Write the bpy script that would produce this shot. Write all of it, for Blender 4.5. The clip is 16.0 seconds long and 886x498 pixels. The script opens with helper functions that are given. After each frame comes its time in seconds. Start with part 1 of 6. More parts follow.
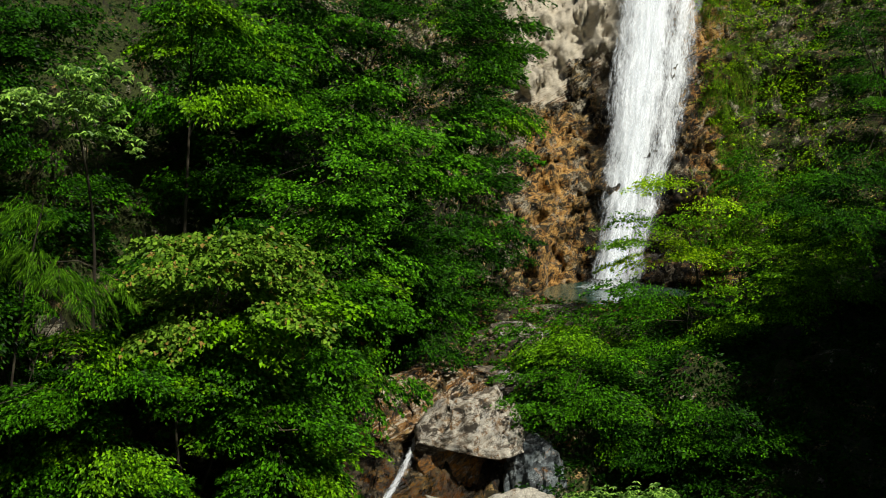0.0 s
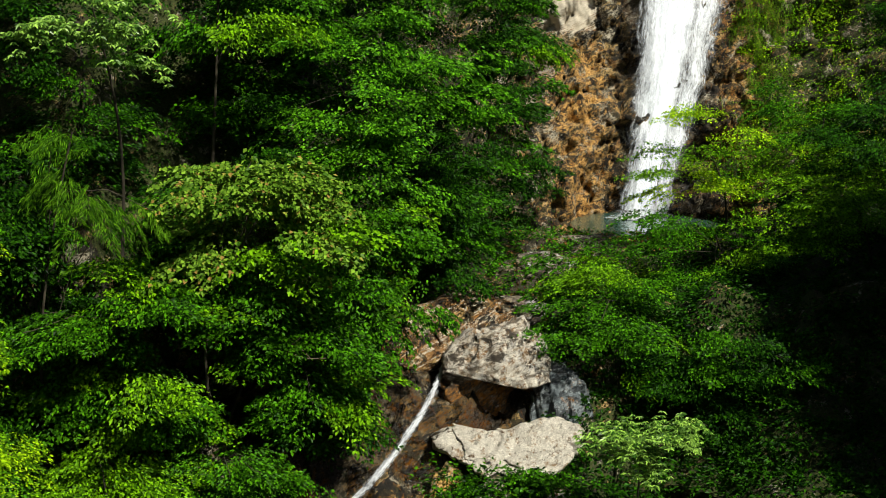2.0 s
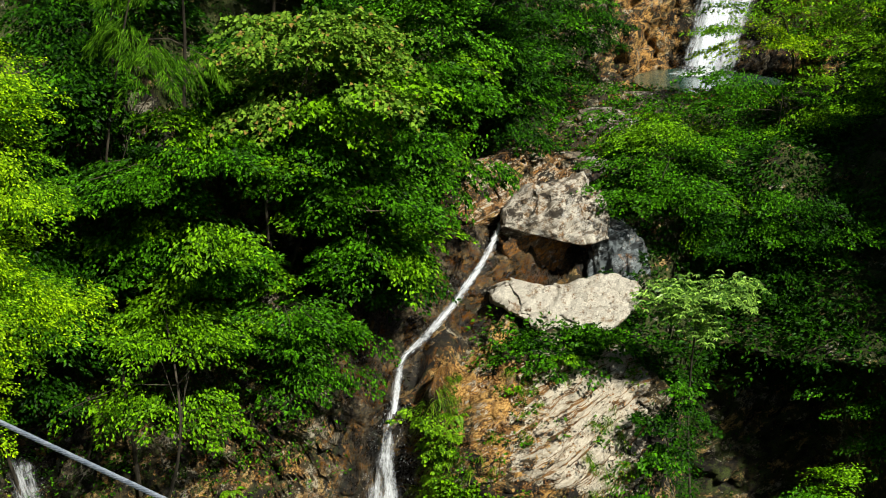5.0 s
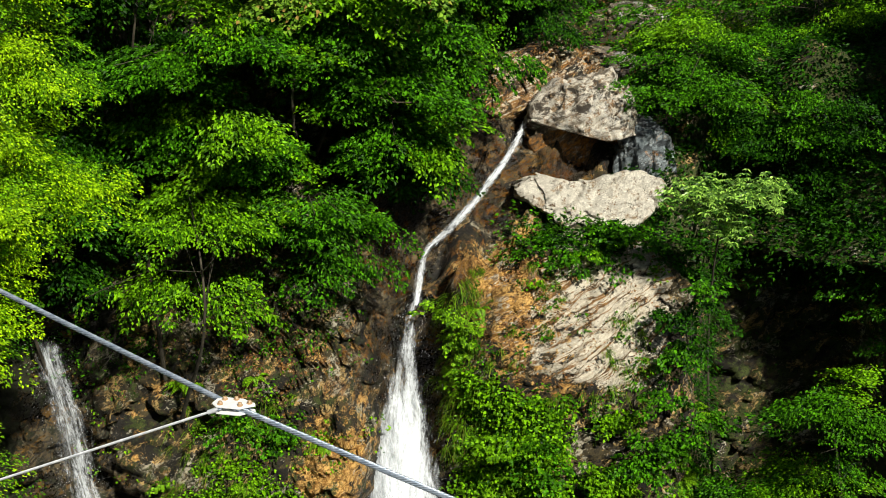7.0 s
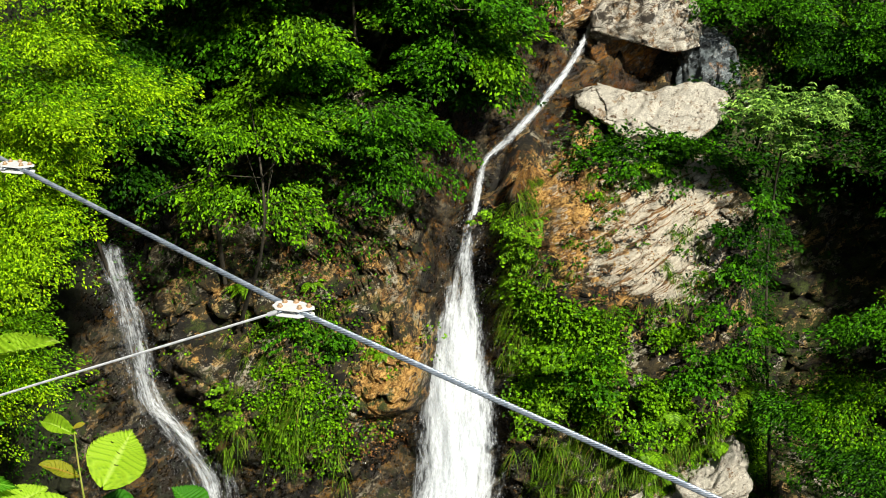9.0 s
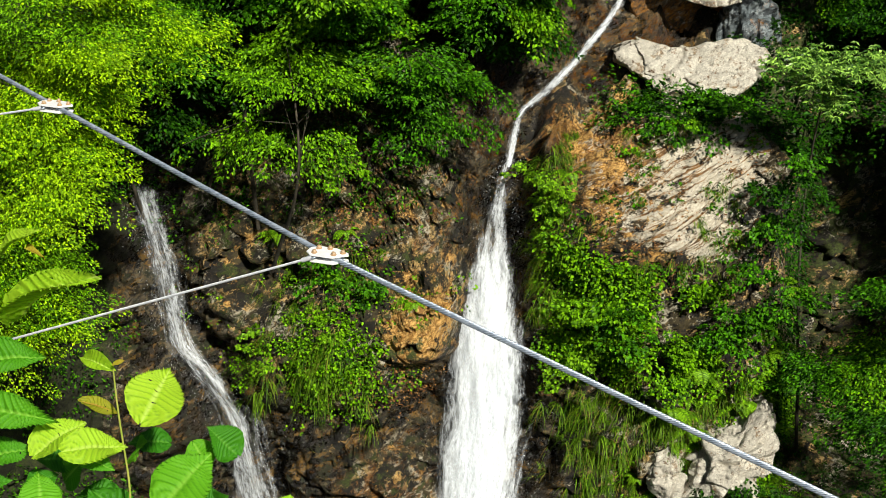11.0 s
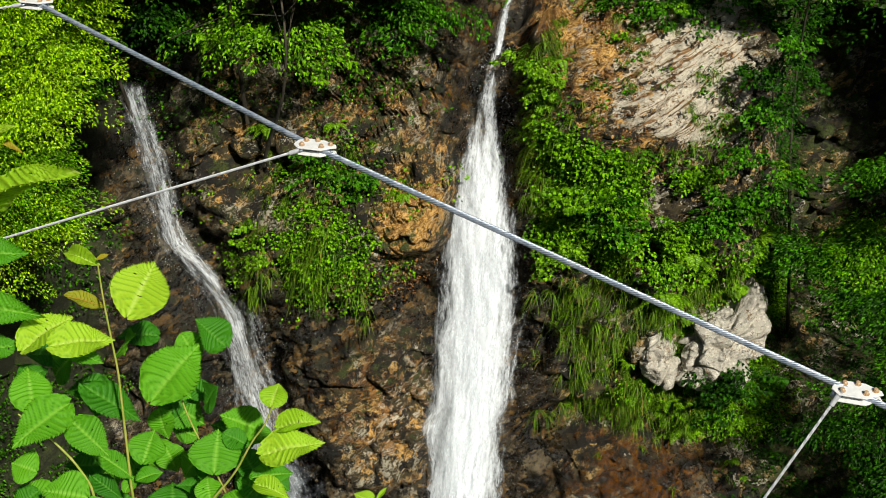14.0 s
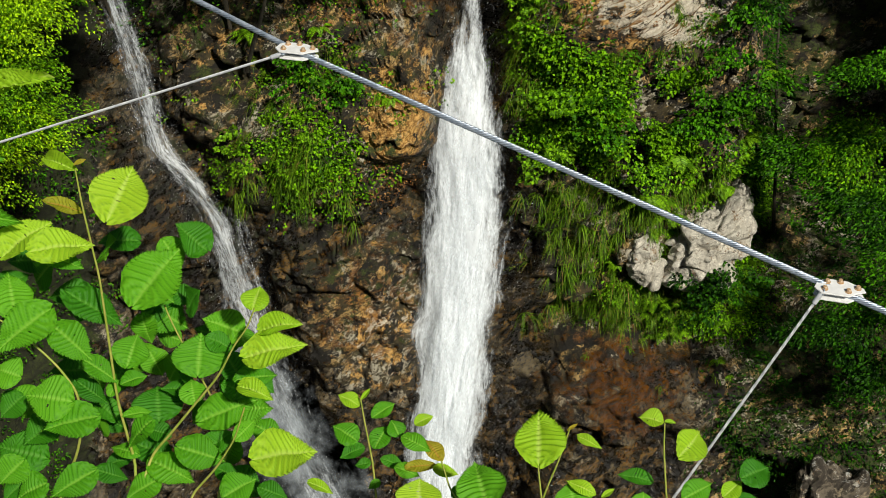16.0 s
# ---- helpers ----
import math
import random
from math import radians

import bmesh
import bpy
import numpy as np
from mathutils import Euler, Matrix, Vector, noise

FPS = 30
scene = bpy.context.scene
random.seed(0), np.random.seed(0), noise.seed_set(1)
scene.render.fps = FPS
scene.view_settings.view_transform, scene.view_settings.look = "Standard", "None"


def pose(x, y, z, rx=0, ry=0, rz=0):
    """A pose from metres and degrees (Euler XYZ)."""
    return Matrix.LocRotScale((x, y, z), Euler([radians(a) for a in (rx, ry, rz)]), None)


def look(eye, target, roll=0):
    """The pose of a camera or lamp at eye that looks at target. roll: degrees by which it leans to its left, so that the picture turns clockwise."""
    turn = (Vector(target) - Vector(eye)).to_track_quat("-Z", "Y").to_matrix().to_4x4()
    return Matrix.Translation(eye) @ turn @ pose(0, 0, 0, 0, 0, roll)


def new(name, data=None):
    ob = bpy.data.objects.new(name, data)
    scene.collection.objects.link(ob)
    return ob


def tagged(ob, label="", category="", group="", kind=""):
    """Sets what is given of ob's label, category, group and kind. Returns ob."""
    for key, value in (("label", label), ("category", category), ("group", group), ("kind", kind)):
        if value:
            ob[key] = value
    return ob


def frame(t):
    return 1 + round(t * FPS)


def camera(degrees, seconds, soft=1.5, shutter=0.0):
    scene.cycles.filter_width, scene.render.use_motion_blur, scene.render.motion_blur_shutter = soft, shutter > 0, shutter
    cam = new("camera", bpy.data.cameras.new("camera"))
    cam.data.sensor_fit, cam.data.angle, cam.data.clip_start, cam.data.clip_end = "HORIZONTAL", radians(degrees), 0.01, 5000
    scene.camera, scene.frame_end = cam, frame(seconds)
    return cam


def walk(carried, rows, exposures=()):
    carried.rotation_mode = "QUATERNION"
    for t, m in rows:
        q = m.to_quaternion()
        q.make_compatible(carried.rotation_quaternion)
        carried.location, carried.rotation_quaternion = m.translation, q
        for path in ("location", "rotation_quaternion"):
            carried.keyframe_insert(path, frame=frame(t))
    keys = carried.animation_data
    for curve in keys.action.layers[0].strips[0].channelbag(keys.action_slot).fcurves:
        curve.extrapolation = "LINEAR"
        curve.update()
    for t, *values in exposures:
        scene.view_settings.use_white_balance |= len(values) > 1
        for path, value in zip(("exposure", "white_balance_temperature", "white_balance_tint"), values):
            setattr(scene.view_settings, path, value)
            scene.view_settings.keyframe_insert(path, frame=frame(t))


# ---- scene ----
cam = camera(36.0, 16.0, soft=0.5)
EYE = 18.0
PATH = [
    (0, 0, 0, 87, -0.03, 0), (0.5, 0, 0, 86.01, -0.28, 0.21), (1, 0, 0, 85.29, -0.12, 0.45),
    (1.5, 0, 0, 84.67, -0.31, 0.81), (2, 0, 0, 84.06, -0.14, 1.17), (2.5, 0, 0, 83.13, -0.39, 1.53),
    (3, 0, 0, 82.36, -0.28, 1.88), (3.5, 0, 0, 81.6, -0.2, 2.28), (4, 0, 0, 80.57, -0.35, 2.86),
    (4.5, 0, 0, 79.21, -0.47, 3.43), (7, 0, 0, 73.4, -1.7, 5.09), (7.5, 0.0001, -0.0018, 72.23, -1.84, 5.65),
    (8, -0.0016, -0.0052, 71.43, -1.99, 6.34), (8.5, -0.0044, -0.009, 70.55, -1.78, 6.98), (9, -0.0069, -0.0133, 69.54, -1.89, 7.72),
    (11.5, -0.0186, -0.0197, 66.82, -2.85, 9.64), (12, -0.0179, -0.016, 66.07, -2.99, 9.45), (12.5, -0.013, -0.0221, 65.5, -3.07, 9.37),
    (13, -0.0072, -0.0241, 64.61, -2.77, 9.26), (13.5, -0.0059, -0.0238, 63.69, -2.17, 8.95), (14, -0.0036, -0.0237, 62.87, -1.82, 8.72),
    (14.5, -0.0024, -0.023, 61.92, -1.8, 8.51), (15, 0.0007, -0.0257, 61.23, -1.93, 8.28), (15.5, 0.0083, -0.0258, 60.23, -1.73, 8.04),
    (16, 0.007, -0.0279, 58.89, -1.49, 7.93),
]
walk(cam, [(t, pose(x, 0, EYE + z, rx, ry, rz)) for t, x, z, rx, ry, rz in PATH],
     exposures=((0, -0.26, 6550, 7), (1.5, 0.02, 6550, 7), (3.5, 0.2, 6550, 7), (7, 0.28, 6550, 7), (9, 0.3, 6550, 7), (12.5, 0.22, 6550, 7), (16, -0.12, 6550, 7)))

# ---- light: a bright hazy sky over a deep gorge, the sun high to the right ----
SUN_DIR = Vector((0.40, -0.66, 0.63)).normalized()
world = bpy.data.worlds.new("sky")
scene.world = world
world.use_nodes = True
wn = world.node_tree
wn.nodes.clear()
sky = wn.nodes.new("ShaderNodeTexSky")
sky.sky_type, sky.sun_disc = "NISHITA", False
sky.sun_elevation = math.asin(SUN_DIR.z)
sky.sun_rotation = math.atan2(SUN_DIR.x, SUN_DIR.y)
bg = wn.nodes.new("ShaderNodeBackground")
bg.inputs[1].default_value = 0.04
wo = wn.nodes.new("ShaderNodeOutputWorld")
wn.links.new(sky.outputs[0], bg.inputs[0])
wn.links.new(bg.outputs[0], wo.inputs[0])
sun = new("sun", bpy.data.lights.new("sun", "SUN"))
sun.data.energy, sun.data.angle, sun.data.color = 5.0, radians(2.0), (1.0, 0.95, 0.86)
sun.matrix_world = look(SUN_DIR * 60, (0, 0, 0))


# ---- noise on arrays ----
def hash3(ix, iy, iz, seed):
    h = (ix * 374761393 + iy * 668265263 + iz * 1274126177 + seed * 974634777) & 0xFFFFFFFF
    h = ((h ^ (h >> 13)) * 1274126177) & 0xFFFFFFFF
    return ((h ^ (h >> 16)) & 0xFFFF) / 65535.0


def vnoise(p, seed=0):
    """Smooth noise in -1..1 at an array of points."""
    i = np.floor(p).astype(np.int64)
    u = p - i
    u = u * u * u * (u * (u * 6 - 15) + 10)
    out = 0
    for dx in (0, 1):
        for dy in (0, 1):
            for dz in (0, 1):
                w = (u[..., 0] if dx else 1 - u[..., 0]) * (u[..., 1] if dy else 1 - u[..., 1]) * (u[..., 2] if dz else 1 - u[..., 2])
                out = out + w * hash3(i[..., 0] + dx, i[..., 1] + dy, i[..., 2] + dz, seed)
    return out * 2 - 1


def fbm(p, octaves=4, seed=0, gain=0.5):
    out, amp = 0, 1.0
    for k in range(octaves):
        out = out + amp * vnoise(p * 2.03 ** k + 17.1 * k, seed + k)
        amp *= gain
    return out


def ridged(p, octaves=3, seed=0):
    out, amp = 0, 1.0
    for k in range(octaves):
        out = out + amp * (1 - 2 * np.abs(vnoise(p * 2.1 ** k + 9.7 * k, seed + k)))
        amp *= 0.5
    return out


def blocks(p, seed=0):
    """Broken rock: every cell of a jittered lattice is a tilted facet with its own height; joints are cut between cells."""
    i = np.floor(p).astype(np.int64)
    f1, f2 = np.full(p.shape[:-1], 9.0), np.full(p.shape[:-1], 9.0)
    level = np.zeros(p.shape[:-1])
    for dx in (-1, 0, 1):
        for dy in (-1, 0, 1):
            for dz in (-1, 0, 1):
                c = [i[..., k] + (dx, dy, dz)[k] for k in range(3)]
                r = [hash3(*c, seed + k) for k in range(6)]
                v = [p[..., k] - c[k] - r[k] for k in range(3)]
                d = np.sqrt(v[0] ** 2 + v[1] ** 2 + v[2] ** 2)
                own = r[3] - 0.5 + 1.3 * ((r[4] - 0.5) * v[0] + (r[5] - 0.5) * v[2])
                near = d < f1
                f2 = np.where(near, f1, np.minimum(f2, d))
                level = np.where(near, own, level)
                f1 = np.where(near, d, f1)
    return level - 0.35 * (1 - np.clip((f2 - f1) / 0.14, 0, 1))


def smooth(a, b, x):
    t = np.clip((np.asarray(x, float) - a) / (b - a), 0, 1)
    return t * t * (3 - 2 * t)


def bump(x, c, w):
    return np.exp(-((np.asarray(x, float) - c) / w) ** 2)


# ---- materials ----
def nodes_of(name):
    m = bpy.data.materials.new(name)
    m.use_nodes = True
    nt = m.node_tree
    nt.nodes.clear()
    out = nt.nodes.new("ShaderNodeOutputMaterial")
    return m, nt, out


class Net:
    """Short hand for node trees."""

    def __init__(self, nt):
        self.nt = nt

    def put(self, sock, value):
        if isinstance(value, bpy.types.NodeSocket):
            self.nt.links.new(value, sock)
        elif value is not None:
            if sock.type == "RGBA" and not isinstance(value, (int, float)):
                value = (*value, 1) if len(value) == 3 else value
            sock.default_value = value

    def node(self, kind, **inputs):
        n = self.nt.nodes.new("ShaderNode" + kind)
        for k, v in inputs.items():
            self.put(n.inputs[k.replace("_", " ")], v)
        return n

    def mix(self, fac, a, b, blend="MIX"):
        n = self.nt.nodes.new("ShaderNodeMix")
        n.data_type, n.blend_type = "RGBA", blend
        self.put(n.inputs[0], fac), self.put(n.inputs[6], a), self.put(n.inputs[7], b)
        return n.outputs[2]

    def math(self, op, a, b=0.5, clamp=False):
        n = self.nt.nodes.new("ShaderNodeMath")
        n.operation, n.use_clamp = op, clamp
        self.put(n.inputs[0], a), self.put(n.inputs[1], b)
        return n.outputs[0]

    def step(self, x, lo, hi, a=0.0, b=1.0):
        n = self.nt.nodes.new("ShaderNodeMapRange")
        n.interpolation_type = "SMOOTHSTEP"
        for k, v in enumerate((x, lo, hi, a, b)):
            self.put(n.inputs[k], v)
        return n.outputs[0]

    def noise(self, vec, scale, detail=4.0, rough=0.55, warp=0.0):
        n = self.node("TexNoise", Scale=scale, Detail=detail, Roughness=rough, Distortion=warp)
        if vec is not None:
            self.put(n.inputs["Vector"], vec)
        return n.outputs[0]

    def coords(self, scale=(1, 1, 1), turn=(0, 0, 0)):
        c = self.nt.nodes.new("ShaderNodeTexCoord")
        mp = self.node("Mapping", Scale=[1 / a for a in scale], Rotation=[radians(a) for a in turn])
        mp.vector_type = "TEXTURE"
        self.put(mp.inputs["Vector"], c.outputs["Object"])
        return mp.outputs[0]

    def attr(self, name):
        n = self.nt.nodes.new("ShaderNodeAttribute")
        n.attribute_name = name
        return n.outputs["Fac"]

    def bumped(self, height, strength=0.5, distance=0.02, normal=None):
        n = self.node("Bump", Strength=strength, Distance=distance, Height=height)
        if normal is not None:
            self.put(n.inputs["Normal"], normal)
        return n.outputs[0]


def rock_material(name, streaky=True, dark=(0.009, 0.007, 0.003), mid=(0.055, 0.041, 0.014), tan=(0.50, 0.33, 0.12), grey=(0.44, 0.40, 0.30), rust=(0.29, 0.115, 0.012), white_a=(0.84, 0.79, 0.66), white_b=(0.54, 0.47, 0.35)):
    """Broken gorge rock. The land's own marks (pale, rust, moss, wet) say where it is bleached, iron-stained, mossy or
    wet; some stand in for light and shade.
    """
    m, nt, out = nodes_of(name)
    n = Net(nt)
    co = n.coords()
    strata = n.coords((0.9, 1.0, 2.2), (8, -30, 0))
    big = n.noise(co, 1.2, 8, 0.72, 0.6)
    fine = n.noise(strata, 4.5, 9, 0.72, 0.5)
    veins = n.noise(strata, 11.0, 7, 0.7, 0.8)
    blot = n.noise(co, 3.4, 9, 0.75, 0.4)
    grain = n.noise(co, 42, 5, 0.75)
    warp = n.node("VectorMath")
    warp.operation = "ADD"
    wob = n.node("TexNoise", Scale=2.1, Detail=5.0, Roughness=0.65)
    n.put(wob.inputs["Vector"], co)
    n.put(warp.inputs[0], strata), n.put(warp.inputs[1], wob.outputs["Color"])
    cells = n.node("TexVoronoi", Scale=3.4)
    n.put(cells.inputs["Vector"], warp.outputs[0])
    edges = n.node("TexVoronoi", Scale=3.4)
    edges.feature = "DISTANCE_TO_EDGE"
    n.put(edges.inputs["Vector"], warp.outputs[0])
    crack = n.math("MULTIPLY", n.step(edges.outputs[0], 0.0, 0.03, 1.0, 0.0), n.step(blot, 0.4, 0.6))
    pale, rusty, moss, wet = (n.attr(k) for k in ("pale", "rust", "moss", "wet"))
    golden = n.attr("gold")
    facet = n.node("SeparateColor", Color=cells.outputs["Color"]).outputs[0]
    own = n.math("ADD", n.math("MULTIPLY", facet, 0.30), n.math("ADD", n.math("MULTIPLY", fine, 0.55), n.math("MULTIPLY", blot, 0.45)))
    col = n.mix(n.step(own, 0.58, 0.68), dark, mid)
    col = n.mix(n.step(own, 0.72, 0.76), col, n.mix(n.step(veins, 0.42, 0.54), mid, tan))
    col = n.mix(n.step(n.math("ADD", big, n.math("MULTIPLY", veins, 0.35)), 0.72, 0.76), col, n.mix(n.step(veins, 0.42, 0.54), mid, grey))
    col = n.mix(n.step(n.math("ADD", rusty, n.math("MULTIPLY", n.math("SUBTRACT", n.noise(co, 3.4, 9, 0.75, 0.5), 0.46), 3.2)), 0.45, 0.9), col,
                n.mix(n.step(veins, 0.44, 0.60), n.mix(n.step(fine, 0.44, 0.56), dark, rust), (0.46, 0.20, 0.028)))
    col = n.mix(n.step(n.math("ADD", golden, n.math("MULTIPLY", n.math("SUBTRACT", n.noise(co, 3.2, 10, 0.75, 0.4), 0.5), 2.8)), 0.5, 0.62), col, n.mix(n.step(veins, 0.42, 0.58), (0.26, 0.12, 0.020), (0.74, 0.44, 0.13)))
    streak = n.noise(n.coords((0.3, 0.3, 6.5), (0, -25, 0)), 3.4, 7, 0.66, 0.05)
    if not streaky:
        streak = n.noise(co, 7.0, 9, 0.75, 0.3)
    streak = n.math("ADD", streak, n.math("MULTIPLY", n.math("SUBTRACT", pale, 0.8), 0.16))
    thin = n.noise(n.coords((0.8, 0.8, 9.0), (0, -28, 0)), 5.0, 6, 0.7, 0.1) if streaky else n.noise(co, 4.5, 10, 0.8, 0.5)
    white = n.mix(n.step(thin, 0.40, 0.58), white_b, n.mix(n.step(grain, 0.3, 0.7), white_a, white_b))
    white = n.mix(n.step(streak, 0.40 if streaky else 0.36, 0.45 if streaky else 0.44), n.mix(n.step(blot, 0.42, 0.58), (0.075, 0.038, 0.012), (0.30, 0.15, 0.045)), white)
    stain = n.step(n.math("ADD", rusty, n.math("MULTIPLY", n.math("SUBTRACT", n.noise(co, 3.1, 9, 0.78, 0.6), 0.5), 3.0)), 0.5, 0.8, 0.0, 0.85)
    white = n.mix(stain, white, n.mix(n.step(veins, 0.4, 0.6), (0.11, 0.055, 0.013), (0.36, 0.20, 0.06)))
    patch = n.math("ADD", n.math("MULTIPLY", n.math("SUBTRACT", fine, 0.5), 2.4 if streaky else 1.0), n.math("MULTIPLY", n.math("SUBTRACT", blot, 0.5), 2.4 if streaky else 1.4))
    col = n.mix(n.step(n.math("ADD", pale, patch), 0.42, 0.58), col, white)
    mossy = n.step(n.math("ADD", moss, n.math("MULTIPLY", n.math("SUBTRACT", n.noise(co, 3.8, 8, 0.78), 0.5), 2.6)), 0.5, 0.72)
    col = n.mix(mossy, col, n.mix(n.step(grain, 0.35, 0.65), (0.014, 0.022, 0.003), (0.075, 0.10, 0.012)))
    wetn = n.step(n.math("ADD", wet, n.math("MULTIPLY", n.math("SUBTRACT", blot, 0.5), 1.6)), 0.35, 0.7)
    col = n.mix(wetn, col, n.mix(1.0, col, (0.33, 0.29, 0.23), "MULTIPLY"))
    rough = n.math("SUBTRACT", 0.88, n.math("MULTIPLY", n.math("MULTIPLY", wetn, n.math("SUBTRACT", 1.0, n.math("MULTIPLY", mossy, 0.8))), n.step(veins, 0.40, 0.56, 0.3, 0.74)))
    col = n.mix(n.math("MULTIPLY", crack, 0.8), col, (0.012, 0.010, 0.007))
    col = n.mix(n.step(grain, 0.35, 0.7, 0.0, 0.32), col, n.mix(1.0, col, (0.45, 0.44, 0.42), "MULTIPLY"))
    h = n.math("ADD", n.math("ADD", n.math("MULTIPLY", fine, 0.75), n.math("MULTIPLY", veins, 0.7)), n.math("ADD", n.math("MULTIPLY", facet, 0.30), n.math("ADD", n.math("MULTIPLY", grain, 0.22), n.math("ADD", n.math("MULTIPLY", crack, -0.5), n.math("MULTIPLY", n.math("MULTIPLY", streak, n.step(pale, 0.3, 0.8)), 0.9 if streaky else 0.4)))))
    p = n.node("BsdfPrincipled", Base_Color=col, Roughness=rough, Normal=n.bumped(h, 0.9, 0.055))
    p.inputs["Specular IOR Level"].default_value = 0.5
    nt.links.new(p.outputs[0], out.inputs[0])
    return m


def leaf_material(name, low, high, tip=None, rough=0.45, through_light=0.14, gloss=0.09):
    """Leaf: each blade has its own shade between low and high; part of the light goes through it."""
    m, nt, out = nodes_of(name)
    n = Net(nt)
    geo = nt.nodes.new("ShaderNodeNewGeometry")
    rnd = geo.outputs["Random Per Island"]
    col = n.mix(n.math("POWER", rnd, 1.9), [a * b for a, b in zip(low, (0.5, 0.55, 0.6))], [a * b for a, b in zip(high, (1.28, 1.34, 1.1))])
    patch = n.noise(n.coords(), 1.6, 3)
    col = n.mix(n.step(patch, 0.45, 0.65, 0.0, 0.25), col, high)
    if tip:
        col = n.mix(n.step(rnd, 0.9, 0.97), col, tip)
    p = n.node("BsdfPrincipled", Base_Color=col, Roughness=rough)
    p.inputs["Specular IOR Level"].default_value = gloss
    t = n.node("BsdfTranslucent", Color=n.mix(1.0, col, (1.5, 1.35, 0.6), "MULTIPLY"))
    s = n.node("MixShader", Fac=through_light)
    nt.links.new(p.outputs[0], s.inputs[1]), nt.links.new(t.outputs[0], s.inputs[2])
    nt.links.new(s.outputs[0], out.inputs[0])
    return m


def plain_material(name, a, b, scale=8.0, rough=0.7, metal=0.0, relief=0.3, depth=0.01, stretch=(1, 1, 1)):
    m, nt, out = nodes_of(name)
    n = Net(nt)
    v = n.noise(n.coords(stretch), scale, 6, 0.65)
    fine = n.noise(n.coords(stretch), scale * 6, 4, 0.6)
    col = n.mix(n.step(v, 0.35, 0.65), a, b)
    p = n.node("BsdfPrincipled", Base_Color=col, Roughness=n.step(fine, 0.3, 0.7, rough * 0.85, min(1, rough * 1.15)), Metallic=metal,
               Normal=n.bumped(n.math("ADD", v, n.math("MULTIPLY", fine, 0.4)), relief, depth))
    nt.links.new(p.outputs[0], out.inputs[0])
    return m


def falling_water_material(name, cover=0.5, fine=26.0):
    """White aerated water: streaks along the flow, open between them. The flow map runs across (u) and down (v), in metres."""
    m, nt, out = nodes_of(name)
    n = Net(nt)
    uv = nt.nodes.new("ShaderNodeUVMap")
    uv.uv_map = "flow"

    def flow(a, b):
        return n.node("Mapping", Vector=uv.outputs[0], Scale=(a, b, 1)).outputs[0]
    s1, s2 = n.noise(flow(fine, 1.6), 1.0, 8, 0.75, 0.4), n.noise(flow(fine * 0.22, 0.8), 1.0, 5, 0.65, 0.6)
    drops = n.noise(flow(fine * 1.1, fine * 0.30), 1.0, 7, 0.8, 0.3)
    edge = n.attr("thin")
    val = n.math("ADD", n.math("MULTIPLY", s1, 0.45), n.math("ADD", n.math("MULTIPLY", s2, 0.75), n.math("MULTIPLY", drops, 0.65)))
    alpha = n.step(n.math("SUBTRACT", n.math("ADD", val, cover - 0.5), n.math("MULTIPLY", edge, 0.48)), 0.74, 1.16)
    # blue-grey between the white streaks is shadow put into the water's colour
    col = n.mix(n.step(n.math("ADD", n.math("ADD", n.math("MULTIPLY", s1, 0.5), n.math("MULTIPLY", s2, 0.6)), n.math("SUBTRACT", n.math("MULTIPLY", drops, 0.5), n.math("MULTIPLY", edge, 0.12))), 0.43, 0.72), (0.30, 0.43, 0.64), (0.91, 0.96, 1.0))
    p = n.node("BsdfPrincipled", Base_Color=col, Roughness=0.5, Normal=n.bumped(n.math("ADD", s1, drops), 0.35, 0.02))
    tl = n.node("BsdfTranslucent", Color=(0.9, 0.92, 0.94))
    s = n.node("MixShader", Fac=0.2)
    nt.links.new(p.outputs[0], s.inputs[1]), nt.links.new(tl.outputs[0], s.inputs[2])
    clear = nt.nodes.new("ShaderNodeBsdfTransparent")
    cut = n.node("MixShader", Fac=alpha)
    nt.links.new(clear.outputs[0], cut.inputs[1]), nt.links.new(s.outputs[0], cut.inputs[2])
    nt.links.new(cut.outputs[0], out.inputs[0])
    return m


ROCK = rock_material("gorge_rock")
STONE = rock_material("boulder_stone", False, dark=(0.05, 0.040, 0.028), mid=(0.17, 0.14, 0.10), tan=(0.38, 0.31, 0.20), grey=(0.48, 0.47, 0.43), white_a=(0.90, 0.85, 0.72), white_b=(0.50, 0.46, 0.38))
SLATE = rock_material("blue_grey_stone", False, dark=(0.06, 0.07, 0.075), mid=(0.15, 0.18, 0.19), tan=(0.24, 0.28, 0.29), grey=(0.32, 0.36, 0.37), white_a=(0.5, 0.52, 0.5), white_b=(0.28, 0.32, 0.33))
BARK = plain_material("bark", (0.020, 0.017, 0.010), (0.075, 0.062, 0.040), 9, 0.9, relief=0.8, stretch=(1, 1, 0.25))
TWIG = plain_material("twig_bark", (0.06, 0.045, 0.03), (0.16, 0.12, 0.08), 20, 0.85)
STEM = plain_material("green_stem", (0.26, 0.34, 0.04), (0.42, 0.40, 0.09), 60, 0.5)
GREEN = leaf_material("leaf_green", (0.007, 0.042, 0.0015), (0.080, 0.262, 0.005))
# darker copy of the green leaf, with shade in its colour, for shaded foliage
SHADED = leaf_material("leaf_shaded_green", (0.003, 0.022, 0.0015), (0.030, 0.115, 0.003))
LIME = leaf_material("leaf_sunny_green", (0.028, 0.115, 0.002), (0.20, 0.43, 0.007))
VIVID = leaf_material("leaf_vivid_green", (0.014, 0.085, 0.003), (0.125, 0.36, 0.010))
FRESH = leaf_material("leaf_fresh_green", (0.11, 0.31, 0.003), (0.42, 0.64, 0.009))
